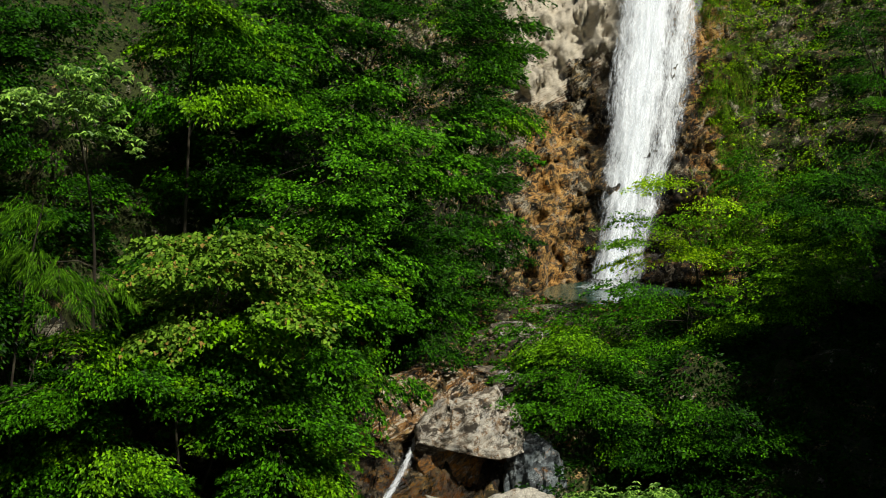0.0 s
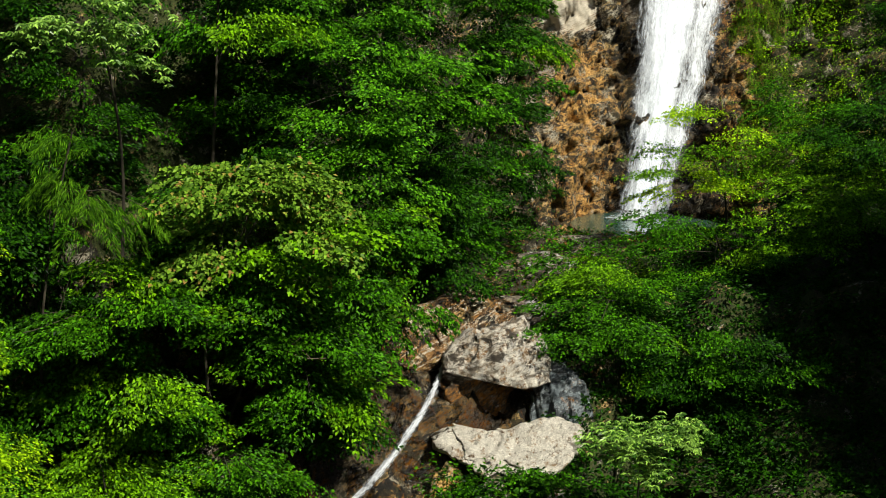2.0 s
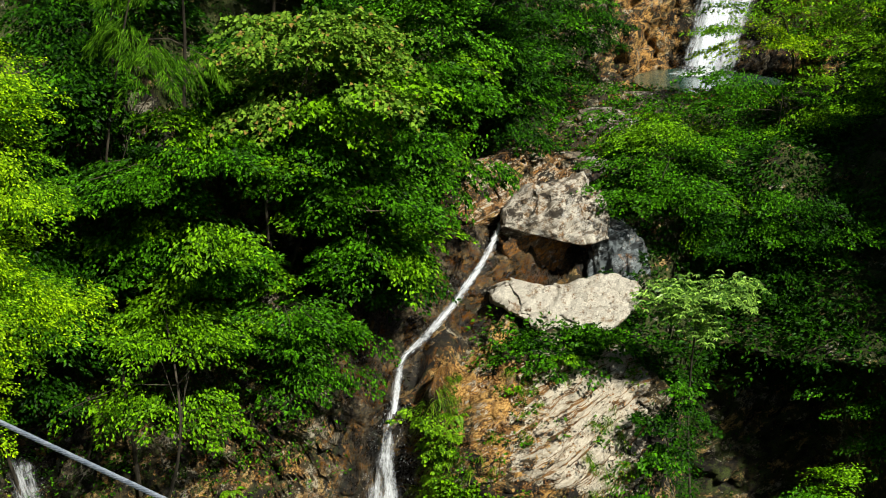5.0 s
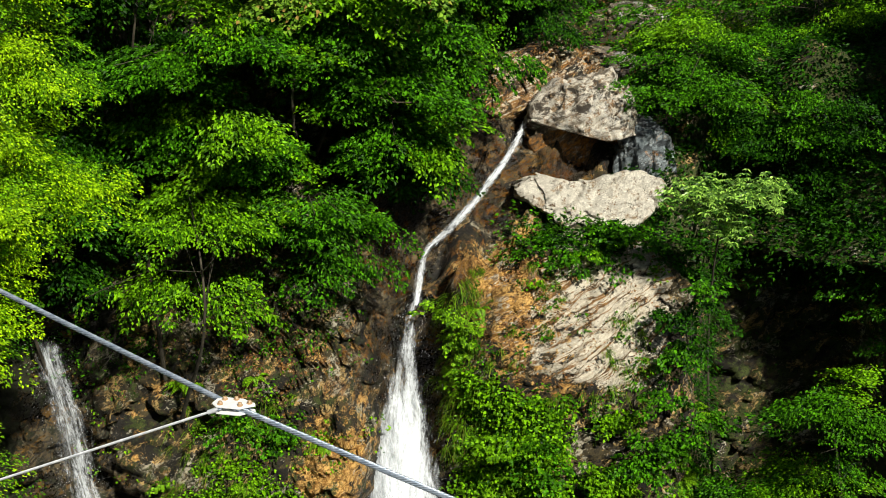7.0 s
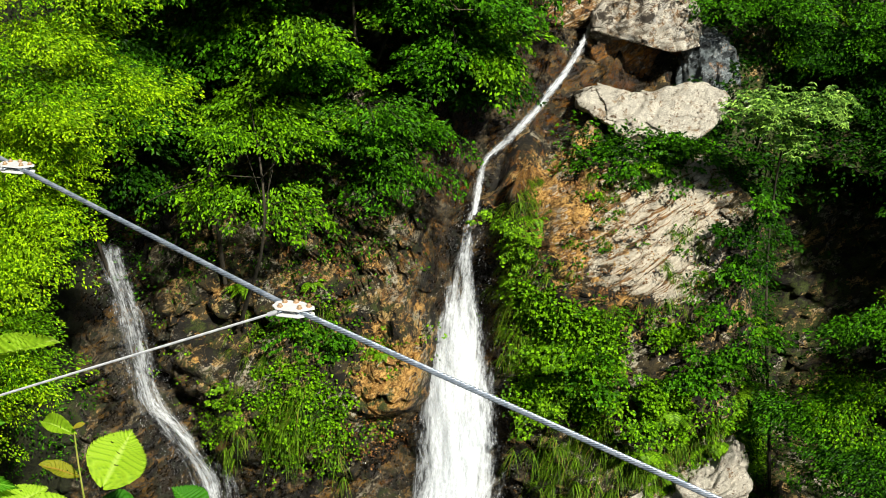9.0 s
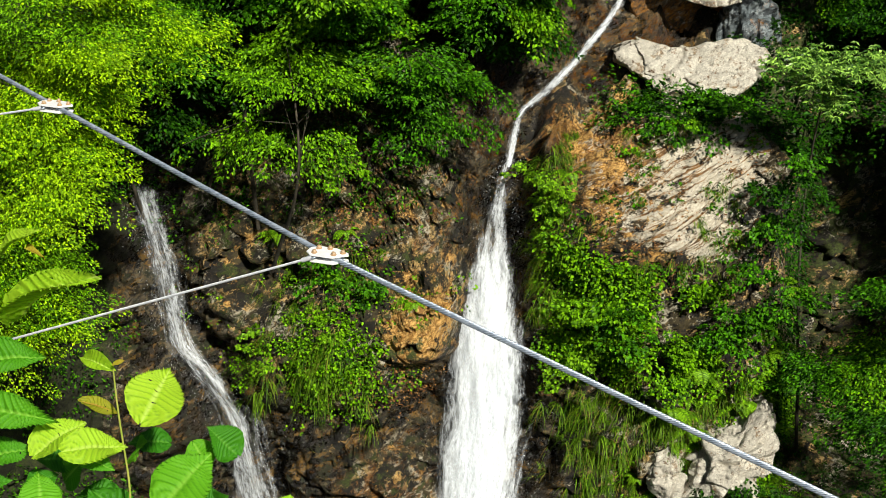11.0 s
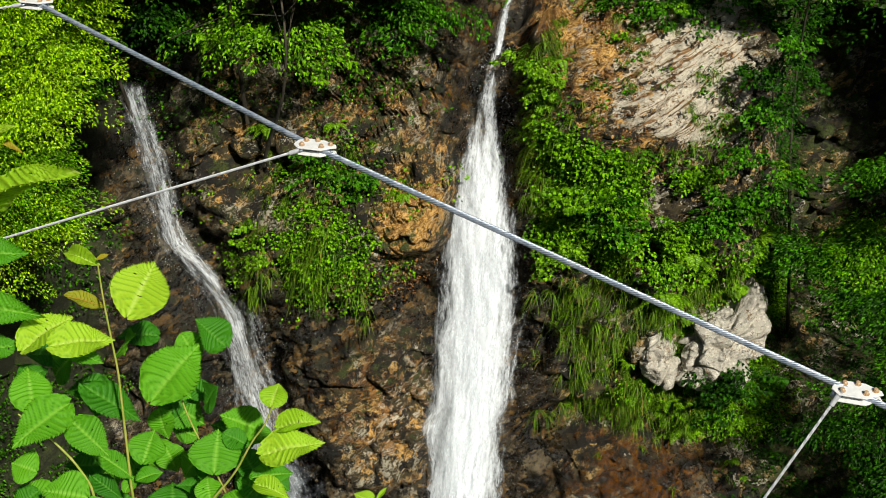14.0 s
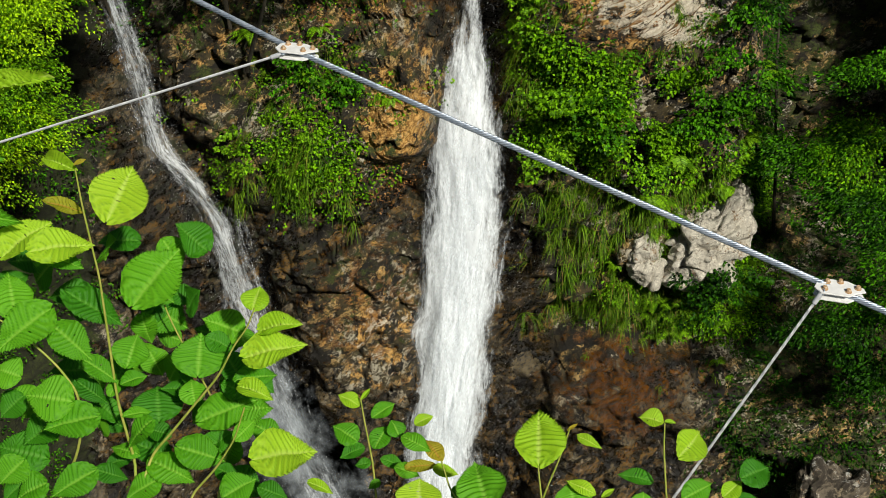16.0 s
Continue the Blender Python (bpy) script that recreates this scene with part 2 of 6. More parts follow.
OLIVE = leaf_material("leaf_olive_green", (0.060, 0.17, 0.008), (0.24, 0.40, 0.04), tip=(0.30, 0.20, 0.05))
GLOSSY = leaf_material("leaf_glossy_evergreen", (0.06, 0.19, 0.015), (0.34, 0.54, 0.10), rough=0.34, gloss=0.4)
CEDAR = leaf_material("cedar_needles", (0.035, 0.13, 0.006), (0.13, 0.29, 0.012))
GRASS = leaf_material("sedge_blades", (0.05, 0.13, 0.006), (0.18, 0.31, 0.015), tip=(0.26, 0.17, 0.05))
FERN = leaf_material("fern_green", (0.07, 0.19, 0.006), (0.22, 0.42, 0.012))
DRY = leaf_material("dry_leaves", (0.16, 0.06, 0.02), (0.34, 0.17, 0.07), through_light=0.1)
FALLS = falling_water_material("falling_water", 0.68, 19.0)
THREADS = falling_water_material("threads_of_water", 0.62, 26.0)
CHUTE = falling_water_material("chute_water", 0.56, 34.0)
SPRAY = falling_water_material("spray_water", 0.42, 40.0)
def mist_material():
    """Fine airborne spray: a soft scatter of droplets, mostly clear air."""
    m, nt, out = nodes_of("spray_mist")
    n = Net(nt)
    soft = n.noise(n.coords(), 1.6, 6, 0.65, 0.3)
    keep = n.math("MULTIPLY", n.step(n.math("SUBTRACT", soft, n.math("MULTIPLY", n.attr("thin"), 0.22)), 0.32, 0.64), 0.16)
    p = n.node("BsdfDiffuse", Color=(0.80, 0.88, 0.95))
    cut = n.node("MixShader", Fac=keep)
    nt.links.new(nt.nodes.new("ShaderNodeBsdfTransparent").outputs[0], cut.inputs[1]), nt.links.new(p.outputs[0], cut.inputs[2])
    nt.links.new(cut.outputs[0], out.inputs[0])
    return m


MIST = mist_material()
DROPS = plain_material("water_drops", (0.85, 0.88, 0.9), (0.95, 0.96, 0.97), 20, 0.4)


# ---- building ----
def mesh_of(name, verts, faces, material, soft=True):
    me = bpy.data.meshes.new(name)
    verts, faces = np.asarray(verts, np.float32), np.asarray(faces, np.int32)
    k = faces.shape[1]
    me.vertices.add(len(verts)), me.loops.add(faces.size), me.polygons.add(len(faces))
    me.vertices.foreach_set("co", verts.ravel())
    me.loops.foreach_set("vertex_index", faces.ravel())
    me.polygons.foreach_set("loop_start", np.arange(len(faces), dtype=np.int32) * k)
    me.polygons.foreach_set("use_smooth", np.full(len(faces), soft))
    me.materials.append(material)
    me.update(calc_edges=True)
    return me


def part(name, data, parent, label=""):
    """Links a mesh under a thing or part, at its parent's place."""
    ob = new(name, data)
    ob.parent = parent
    return tagged(ob, label)


def thing(name, x=0, y=0, z=0, label="", category="", group="", kind=""):
    ob = new(name)
    ob.empty_display_size = 0.1
    ob.matrix_world = pose(x, y, z)
    return tagged(ob, label, category, group, kind)


def add_attr(me, **values):
    for k, v in values.items():
        a = me.attributes.new(k, "FLOAT", "POINT")
        a.data.foreach_set("value", np.asarray(v, np.float32).ravel())


def grid_faces(nu, nv):
    i = np.arange(nu * nv).reshape(nu, nv)
    return np.stack([i[:-1, :-1], i[1:, :-1], i[1:, 1:], i[:-1, 1:]], -1).reshape(-1, 4)


def unit(v):
    return v / np.maximum(np.linalg.norm(v, axis=-1, keepdims=True), 1e-9)


class Tubes:
    """Gathers tapered tubes, and makes one mesh of them."""

    def __init__(self, sides=5):
        self.k, self.v, self.f, self.n = sides, [], [], 0

    def add(self, pts, r0, r1):
        pts = np.asarray(pts, float)
        d = unit(np.gradient(pts, axis=0))
        side = unit(np.cross(d, (0.31, 0.77, 0.55)))
        up = np.cross(side, d)
        a = np.arange(self.k) * 2 * np.pi / self.k
        r = np.linspace(r0, r1, len(pts))[:, None, None]
        ring = pts[:, None] + r * (np.cos(a)[None, :, None] * side[:, None] + np.sin(a)[None, :, None] * up[:, None])
        i = self.n + np.arange(len(pts) * self.k).reshape(len(pts), self.k)
        j = np.roll(i, -1, 1)
        self.v.append(ring.reshape(-1, 3))
        self.f.append(np.stack([i[:-1], j[:-1], j[1:], i[1:]], -1).reshape(-1, 4))
        self.n += len(pts) * self.k

    def mesh(self, name, material):
        return mesh_of(name, np.concatenate(self.v), np.concatenate(self.f), material)


class Blades:
    """Gathers leaves: a folded kite of two triangles each, bent along the rib when long."""

    def __init__(self):
        self.v, self.f, self.n = [], [], 0

    def add(self, base, way, up, length, width, droop=0.2, fold=0.12, belly=0.42):
        way = unit(way)
        side = unit(np.cross(way, up))
        nrm = np.cross(side, way)
        length, width = np.broadcast_to(length, len(base))[:, None], np.broadcast_to(width, len(base))[:, None]
        mid = base + way * length * belly
        tip = base + way * length - nrm * length * droop
        l = mid + side * width / 2 + nrm * width * fold
        r = mid - side * width / 2 + nrm * width * fold
        n = len(base)
        self.v.append(np.stack([base, r, tip, l], 1).reshape(-1, 3))
        i = self.n + 4 * np.arange(n)[:, None]
        self.f.append(np.concatenate([i + (0, 1, 2), i + (0, 2, 3)], 1).reshape(-1, 3))
        self.n += 4 * n

    def mesh(self, name, material):
        return mesh_of(name, np.concatenate(self.v), np.concatenate(self.f), material, soft=False)

    def strips(self, base, way, length, width, droop, steps=4):
        """Long blades that bend over: way is the first direction, droop the drop at the tip as a share of the length."""
        way = unit(way)
        side = unit(np.cross(way, (0, 0, 1.0)) + 1e-4)
        n = len(base)
        length, width, droop = (np.broadcast_to(a, n)[:, None] for a in (length, width, droop))
        rings = []
        for k in range(steps + 1):
            s = k / steps
            c = base + way * length * s + np.array((0, 0, -1.0)) * length * droop * s * s
            w = width * (1 - s ** 2) * 0.5 + 0.0005
            rings += [c - side * w, c + side * w]
        self.v.append(np.stack(rings, 1).reshape(-1, 3))
        m = 2 * (steps + 1)
        i = self.n + m * np.arange(n)[:, None]
        f = np.concatenate([np.concatenate([i + (2 * k, 2 * k + 1, 2 * k + 3), i + (2 * k, 2 * k + 3, 2 * k + 2)], 1) for k in range(steps)], 1)
        self.f.append(f.reshape(-1, 3))
        self.n += m * n
# ---- the lie of the land: river bed, lower cliff, stream valley, upper cliff ----
def stream_x(y):
    return np.interp(y, (21.6, 22.6, 23.7, 25.5, 29, 36, 46), (-2.25, -2.1, -1.3, -0.48, 0.4, 3.6, 5.2))


def stream_z(y):
    return np.interp(y, (21.6, 22.6, 23.7, 25.5, 27, 29, 33, 35, 36, 37, 46, 60), (10.25, 10.8, 11.45, 12.85, 13.1, 13.4, 14.1, 14.6, 14.45, 13.9, 13.6, 14))


def floor_z(x, y):
    """Height of the valley floor and its banks. The steep rise far right is unseen, added to block the sun."""
    half = np.interp(y, (21.5, 25.5, 29, 34, 37, 46), (0.3, 0.45, 1.0, 1.6, 2.6, 3.4))
    off = x - stream_x(y)
    left, right = np.maximum(0, -off - half), np.maximum(0, off - half)
    z = stream_z(y) + 1.15 * left + 0.35 * left * smooth(0, 3, left) + 0.2 * right + np.interp(y, (22, 24.5, 26), (9, 9, 3)) * np.maximum(0, x - np.interp(y, (22, 27, 34, 46), (8.6, 9.2, 13, 15.5)))
    z = z + 0.35 * bump(right, 0.45, 0.35) * smooth(24.3, 23.5, y) - 0.95 * smooth(0.12, 0.7, right) * smooth(26.4, 25.4, y) * smooth(22.4, 23.6, y) - 0.3 * smooth(0.4, 1.1, right) * smooth(23.6, 22.4, y)
    return np.minimum(z, np.where(off > 3, np.interp(y, (22, 25, 30, 40), (20.0, 18.0, 17.5, 20)), 30) + 0.03 * z)


def side_fall_x(z):
    return np.interp(z, (0.4, 2.9, 5.4, 6.6, 7.6, 9.3), (-4.4, -5.4, -6.1, -6.8, -7.7, -8.1))


def cliff_y(x, z):
    """Distance of the lower cliff's face at height z."""
    y = 18.9 + 0.16 * z
    y = y + 0.55 * smooth(-4.2, -2.6, x) + 0.06 * z * smooth(-3.2, -1.5, x)
    y = y - 0.9 * bump(x, 0.3, 1.5) * smooth(4.5, 7.5, z)                       # the pale buttress beside the fall
    y = y + 1.1 * bump(x, -2.2, 0.55) * smooth(2.0, 9.0, z)                      # gully of the main fall
    xl = side_fall_x(z)
    y = y + 0.6 * bump(x, xl, 0.6) + 0.35 * smooth(6.7, 7.0, z) * bump(x, -7.0, 1.0)   # gully and step of the side fall
    y = y - 0.35 * bump(x, -5.0, 1.5) * bump(z, 7.4, 1.2)                        # planted ledge between the falls
    y = y - 0.45 * bump(x, -3.2, 0.55) * smooth(7.2, 7.6, z) * smooth(11, 9, z)      # jutting tan rock
    y = y + 3.6 * smooth(2.3, 3.3, x) * smooth(6.8, 6.0, x) * smooth(4.0, 6, z) * smooth(11.4, 10.5, z) + 0.5 * smooth(2.0, 3.2, x)                          # shaded hollow
    y = y + 0.7 * bump(z, 4.0, 0.5) * smooth(-1.6, -0.5, x) - 0.55 * smooth(4.0, 3.4, z) * smooth(-1.2, 0.2, x)
    y = y + 1.6 * smooth(9.9, 11.4, z) * smooth(-1.6, -1.1, x) * smooth(2.6, 1.8, x)   # shoulder leaning back
    y = y - 2.4 * np.maximum(0, -9.0 - x) - 2.3 * np.maximum(0, x - 7.3)
    return np.maximum(y, 1.0 + 0.3 * z)


def upper_y(x, z):
    return 46.2 + 0.14 * (z - 14) + (0.3 + 0.25 * smooth(5.8, 5.0, x)) * np.maximum(0, z - 17.5) - 0.9 * bump(x, 10.0, 1.6) - 1.3 * smooth(4.6, 3.2, x) * smooth(20, 15, z) + 0.25 * bump(x, 6.3, 1.1) - 0.8 * np.maximum(0, x - 11) - 0.6 * np.maximum(0, 1.5 - x)


def lip_z(x):
    z = floor_z(x, np.full_like(x, 21.9))
    z = z + np.interp(x, (-1.9, -1.3, -0.5, 1.6, 2.6), (0, 0.45, 0.62, 0.55, 0)) - 0.4 * smooth(2, 4, x)
    # right of x 8.2 the lip climbs out of view, added to shade the hollow
    return np.minimum(z, 15.5 + 0.25 * np.maximum(0, -x - 5) + 3.0 * np.maximum(0, x - 8.2))


def gorge():
    xs = np.concatenate([-9.6 - np.geomspace(40, 0.15, 45), np.arange(-9.6, 12.0, 0.07), 12.0 + np.geomspace(0.15, 40, 45)])
    nx = len(xs)
    zl = lip_z(xs)
    yl = cliff_y(xs, zl)
    seg = []
    s = np.linspace(0, 1, 26)[:-1]
    yf = cliff_y(xs, np.full(nx, 0.4))
    seg.append((np.outer(np.ones(nx), s) * (yf[:, None] - 3) + 3, np.zeros((nx, len(s))) + 0.4 * s[None] ** 3 + 0.8 * smooth(3.0, 7, xs)[:, None] * smooth(0.5, 1.0, s)[None], 0))
    s = np.linspace(0, 1, 240)[:-1]
    z = 0.4 + 0.8 * smooth(3.0, 7, xs)[:, None] * (1 - s[None]) + s[None] * (zl[:, None] - 0.4)
    seg.append((cliff_y(xs[:, None], z), z, 1))
    s = np.linspace(0, 1, 200)[:-1]
    yu = upper_y(xs, np.full(nx, 14.5))
    y = yl[:, None] + s[None] * (yu - yl)[:, None]
    w = smooth(0, 0.12, s)[None]
    seg.append((y, zl[:, None] * (1 - w) + floor_z(xs[:, None], y) * w, 2))
    s = np.linspace(0, 1, 150)
    z0 = floor_z(xs, yu)
    z = z0[:, None] + s[None] * np.maximum(33 - z0, 1.5)[:, None]
    seg.append((upper_y(xs[:, None], z) + (yu - upper_y(xs, z0))[:, None] * (1 - s[None]), z, 3))
    last_y, last_z = seg[-1][0][:, -1], seg[-1][1][:, -1]
    s = np.linspace(0, 1, 20)[1:] ** 2
    seg.append((last_y[:, None] + s[None] * 400, last_z[:, None] + s[None] * 60, 4))
    Y = np.concatenate([a for a, b, c in seg], 1)
    Z = np.concatenate([b for a, b, c in seg], 1)
    kind = np.concatenate([np.full(a.shape[1], c) for a, b, c in seg])
    X = np.repeat(xs[:, None], Y.shape[1], 1)
    p = np.stack([X, Y, Z], -1)
    steep = np.isin(kind, (1, 3)).astype(float)
    steep = np.convolve(np.pad(steep, 4, "edge"), np.ones(9) / 9, "valid")[None]
    # broken rock: large blocks, slanting strata, small steps
    slant = p @ np.array([[0.85, 0.1, 0.52], [0.0, 1.0, 0.0], [-0.53, 0.1, 0.84]]).T
    warp = slant + 0.22 * np.stack([fbm(p * 1.1, 3, k) for k in (61, 62, 63)], -1)
    d = 0.40 * fbm(p * 0.5, 3, 3) + 0.10 * ridged(slant * np.array((0.7, 0.7, 3.0)), 3, 23) + 0.03 * fbm(slant * np.array((4, 4, 10)), 3, 31)
    face = bump(X, 0.5, 1.6) * bump(Z, 10.0, 2.0) * (kind[None] == 1)
    d = d * (1 - 0.5 * face) + (1 - 0.65 * face) * 0.42 * blocks(warp * np.array((0.75, 0.6, 1.15)), 5) + 0.16 * blocks(warp * np.array((1.9, 1.6, 3.2)), 15)
    bed = slant[..., 2] * 2.3 + 0.5 * vnoise(slant * np.array((1.2, 1, 2.0)), 51)
    d = d * (1 + 0.7 * (kind[None] == 3))
    plates = 0.45 * bump(X, 0.4, 1.6) * bump(Z, 9.6, 2.0) * (kind[None] == 1) + 0.5 * (kind[None] == 3) + 0.3 * (kind[None] == 1)
    chip = slant[..., 2] * 6.5 + 1.1 * vnoise(slant * np.array((1.6, 1, 1.0)), 52) + 0.6 * vnoise(slant * np.array((5, 2, 3.0)), 53)
    d = d + plates * (0.12 * (bed % 1 - 0.5) + 0.07 * ((bed * 2.3 + 0.3) % 1 - 0.5) + 0.09 * (chip % 1 - 0.5) * smooth(-0.4, 0.3, vnoise(slant * np.array((2.2, 1, 3.0)), 54)))
    ids = np.indices(X.shape)
    p[..., 0] += 0.02 * (hash3(ids[0], ids[1], ids[0] * 0, 7) - 0.5) * (np.abs(X) < 11) * (1 - face)
    p[..., 2] += 0.012 * (hash3(ids[0], ids[1], ids[0] * 0, 8) - 0.5) * (np.abs(X) < 11) * (1 - face)
    calm = 1 - 0.95 * bump(X, stream_x(Y), 0.45) * smooth(27.2, 26.0, Y) * (kind[None] >= 1)
    p[..., 1] += -d * steep * calm
    p[..., 2] += ((0.6 + 0.5 * smooth(31, 27, Y)) * d * (1 - steep) + 0.10 * d * steep) * np.where(kind == 4, 3, 1)[None] * calm
    under = bump(X, stream_x(Y), 2.4) * smooth(36.5, 38, Y) * (kind[None] == 2)
    p[..., 2] = np.where(under > 0.2, np.minimum(p[..., 2], 14.1), p[..., 2])
    # what covers the rock
    xl = side_fall_x(Z)
    low = (kind[None] == 1) * 1.0
    up = (kind[None] == 3) * 1.0
    wet = low * (0.95 * bump(X, -2.2, 1.3) + 0.9 * bump(X, xl, 1.1) + 0.72 * smooth(8.2, 6.0, Z) * smooth(-9.5, -8, X) * smooth(-0.2, -1.2, X))
    # the last wet term here darkens the ground by the pothole, as shade would
    wet = np.clip(wet + 0.6 * low * smooth(-8.3, -9.2, X), 0, 1) + up * (1 - 0.8 * smooth(22.2, 23, Z)) * 0.9 * bump(X, 6.7, 1.7) + (kind[None] <= 0) * 0.7 + (kind[None] == 2) * 0.8 * bump(X - stream_x(Y), 0.9, 1.0) * smooth(26.5, 25.5, Y) * smooth(23.4, 24.0, Y)
    # valley floor darkened through wet, in place of shade from the trees
    wet = wet + (kind[None] == 2) * 0.55 * smooth(27, 28.5, Y) * smooth(38, 36, Y)
    wet = wet + (kind[None] == 2) * 0.9 * bump(X - stream_x(Y), -1.0, 1.0) * smooth(27.5, 26.5, Y)
    wet = wet + low * 0.9 * bump(X, 1.2, 1.8) * smooth(4.4, 3.4, Z)
    wet = wet * (1 - 0.75 * bump(X, -3.6, 1.4) * bump(Z, 4.2, 2.0))
    wet = wet * (1 - 0.95 * bump(X, -3.3, 0.7) * bump(Z, 8.3, 0.9))
    lim = 9.95 - 0.25 * (X + 0.9)
    pale = low * ((0.40 + 0.36 * smooth(-0.5, 0.9, X)) * smooth(lim - 0.2, lim + 0.3, Z) * smooth(-1.5, -0.9, X) * smooth(2.4, 1.8, X) + 0.3 * bump(X, 1.7, 0.75) * bump(Z, 6.3, 0.75) + 0.2 * bump(X, -3.2, 0.5) * bump(Z, 8.3, 0.8) + 0.4 * bump(X, -3.2, 1.0) * bump(Z, 4.4, 1.6) + 0.3 * bump(X, -4.6, 1.5) * bump(Z, 10.5, 1.0))
    block = bump(X, 5.0, 0.8) * smooth(19.4, 20.0, Z) * smooth(22.6, 22.0, Z)
    pale = pale + up * 1.6 * smooth(20.3, 21.3, Z) * smooth(7.0, 5.6, X) * smooth(2.0, 3.0, X) * (1 - 1.0 * block) + up * (0.05 + 0.3 * smooth(22.0, 23.5, Z))
    rust = low * (-0.04 + 0.75 * bump(X, 0.8, 1.4) * bump(Z, 3.2, 0.9) + 0.45 * bump(X, -4.5, 2.0) * bump(Z, 10, 1.6) + 0.95 * bump(X, -0.8, 1.0) * bump(Z, 11.3, 0.8) + 0.42 * bump(X, 0.4, 1.6) * bump(Z, 10.0, 1.5) + 0.3 * bump(X, -3.2, 0.5) * bump(Z, 8.0, 0.7) + 0.55 * bump(X, -4.0, 1.2) * bump(Z, 4.6, 1.4))
    rust = rust + up * (0.38 * bump(X, 3.8, 1.9) * smooth(21.0, 20.0, Z) + 0.4 * bump(X, 9.0, 1.2))
    rust = rust + (kind[None] == 2) * (0.1 * bump(X - stream_x(Y), 0.75, 0.6) * smooth(25.5, 24.5, Y) + 0.35 * smooth(36, 30, Y) * bump(X - stream_x(Y), 0, 2.5))
    # moss right of x 2.2 darkens the cliff where the hollow lies in shade
    moss = low * (0.08 + 0.38 * smooth(2, 5, Z) * smooth(-0.5, -3.5, X) + 0.5 * smooth(2.2, 3.2, X) + 0.4 * bump(Z, 8, 2) * smooth(-1.7, -1.2, X) * smooth(0.2, -0.8, X))
    # the valley's extra moss beyond y 28 also darkens it in place of shade
    moss = moss + low * 0.8 * smooth(-8.4, -9.2, X) + (kind[None] == 2) * (0.35 + 0.15 * smooth(28, 29, Y) + 0.4 * smooth(1.5, 4, np.abs(X - stream_x(Y)))) + up * (0.6 * smooth(9.2, 10.5, X) + 0.5 * smooth(2.6, 1.6, X)) + (kind[None] == 4) * 1.0
    me = mesh_of("gorge", p.reshape(-1, 3), grid_faces(*X.shape)[:, ::-1], ROCK)
    gold = low * (0.0 + 1.05 * bump(X, -3.3, 0.6) * bump(Z, 8.1, 0.8) + 0.75 * bump(X, -0.9, 0.9) * bump(Z, 11.2, 0.9) + 0.45 * bump(X, 0.3, 1.6) * bump(Z, 10.0, 1.5) + 0.35 * bump(X, -3.0, 0.7) * bump(Z, 9.9, 1.2) + 0.46 * bump(X, -3.5, 1.4) * bump(Z, 4.2, 2.2) + 0.4 * bump(X, -6.5, 1.2) * bump(Z, 9.0, 1.5) + 0.35 * bump(X, -4.2, 1.0) * bump(Z, 10.2, 1.0)) + up * (0.52 * bump(X, 3.8, 1.8) * smooth(21, 20, Z) + 0.42 * bump(X, 9.2, 1.0) + 0.3 * smooth(22, 23.5, Z) * smooth(8, 8.6, X)) + (kind[None] == 2) * 0.7 * bump(X - stream_x(Y), 0.8, 0.7) * smooth(24.0, 23.4, Y) + (kind[None] == 2) * 0.2 * bump(X - stream_x(Y), 0, 2.6) * smooth(24, 26, Y)
    add_attr(me, wet=wet, pale=pale, rust=rust, moss=moss, gold=gold)
    # faces of the sheet for planting
    nrm = unit(np.cross(np.gradient(p, axis=0), np.gradient(p, axis=1)))
    area = np.linalg.norm(np.cross(np.gradient(p, axis=0), np.gradient(p, axis=1)), axis=-1)
    tagged(new("ground_gorge", me), "wet mossy rock gorge with cliffs and stream bed", "rock gorge", kind="structure")
    return p, nrm, area, np.broadcast_to(kind[None], X.shape)


LAND, LAND_N, LAND_A, LAND_K = gorge()


def near_bank():
    """The edge on which the camera stands."""
    xs, s = np.linspace(-40, 40, 120), np.linspace(0, 1, 70)
    y = np.interp(s, (0, 0.35, 0.5, 1), (-60, -1.5, 0.55, 3.6))
    z = np.interp(s, (0, 0.35, 0.5, 1), (30, 16.5, 16.2, -0.5))
    X, Y, Z = (np.broadcast_to(a, (120, 70)).copy() for a in (xs[:, None], y[None], z[None]))
    p = np.stack([X, Y, Z], -1)
    p[..., 2] += 0.12 * fbm(p * 0.8, 4, 71)
    me = mesh_of("near_bank", p.reshape(-1, 3), grid_faces(120, 70)[:, ::-1], ROCK)
    one = np.ones(120 * 70)
    add_attr(me, gold=0 * one, wet=0 * one, pale=0 * one, rust=0.3 * one, moss=0.8 * one)
    tagged(new("ground_bank", me), "mossy earth bank at the viewpoint", "bank", kind="structure")


near_bank()


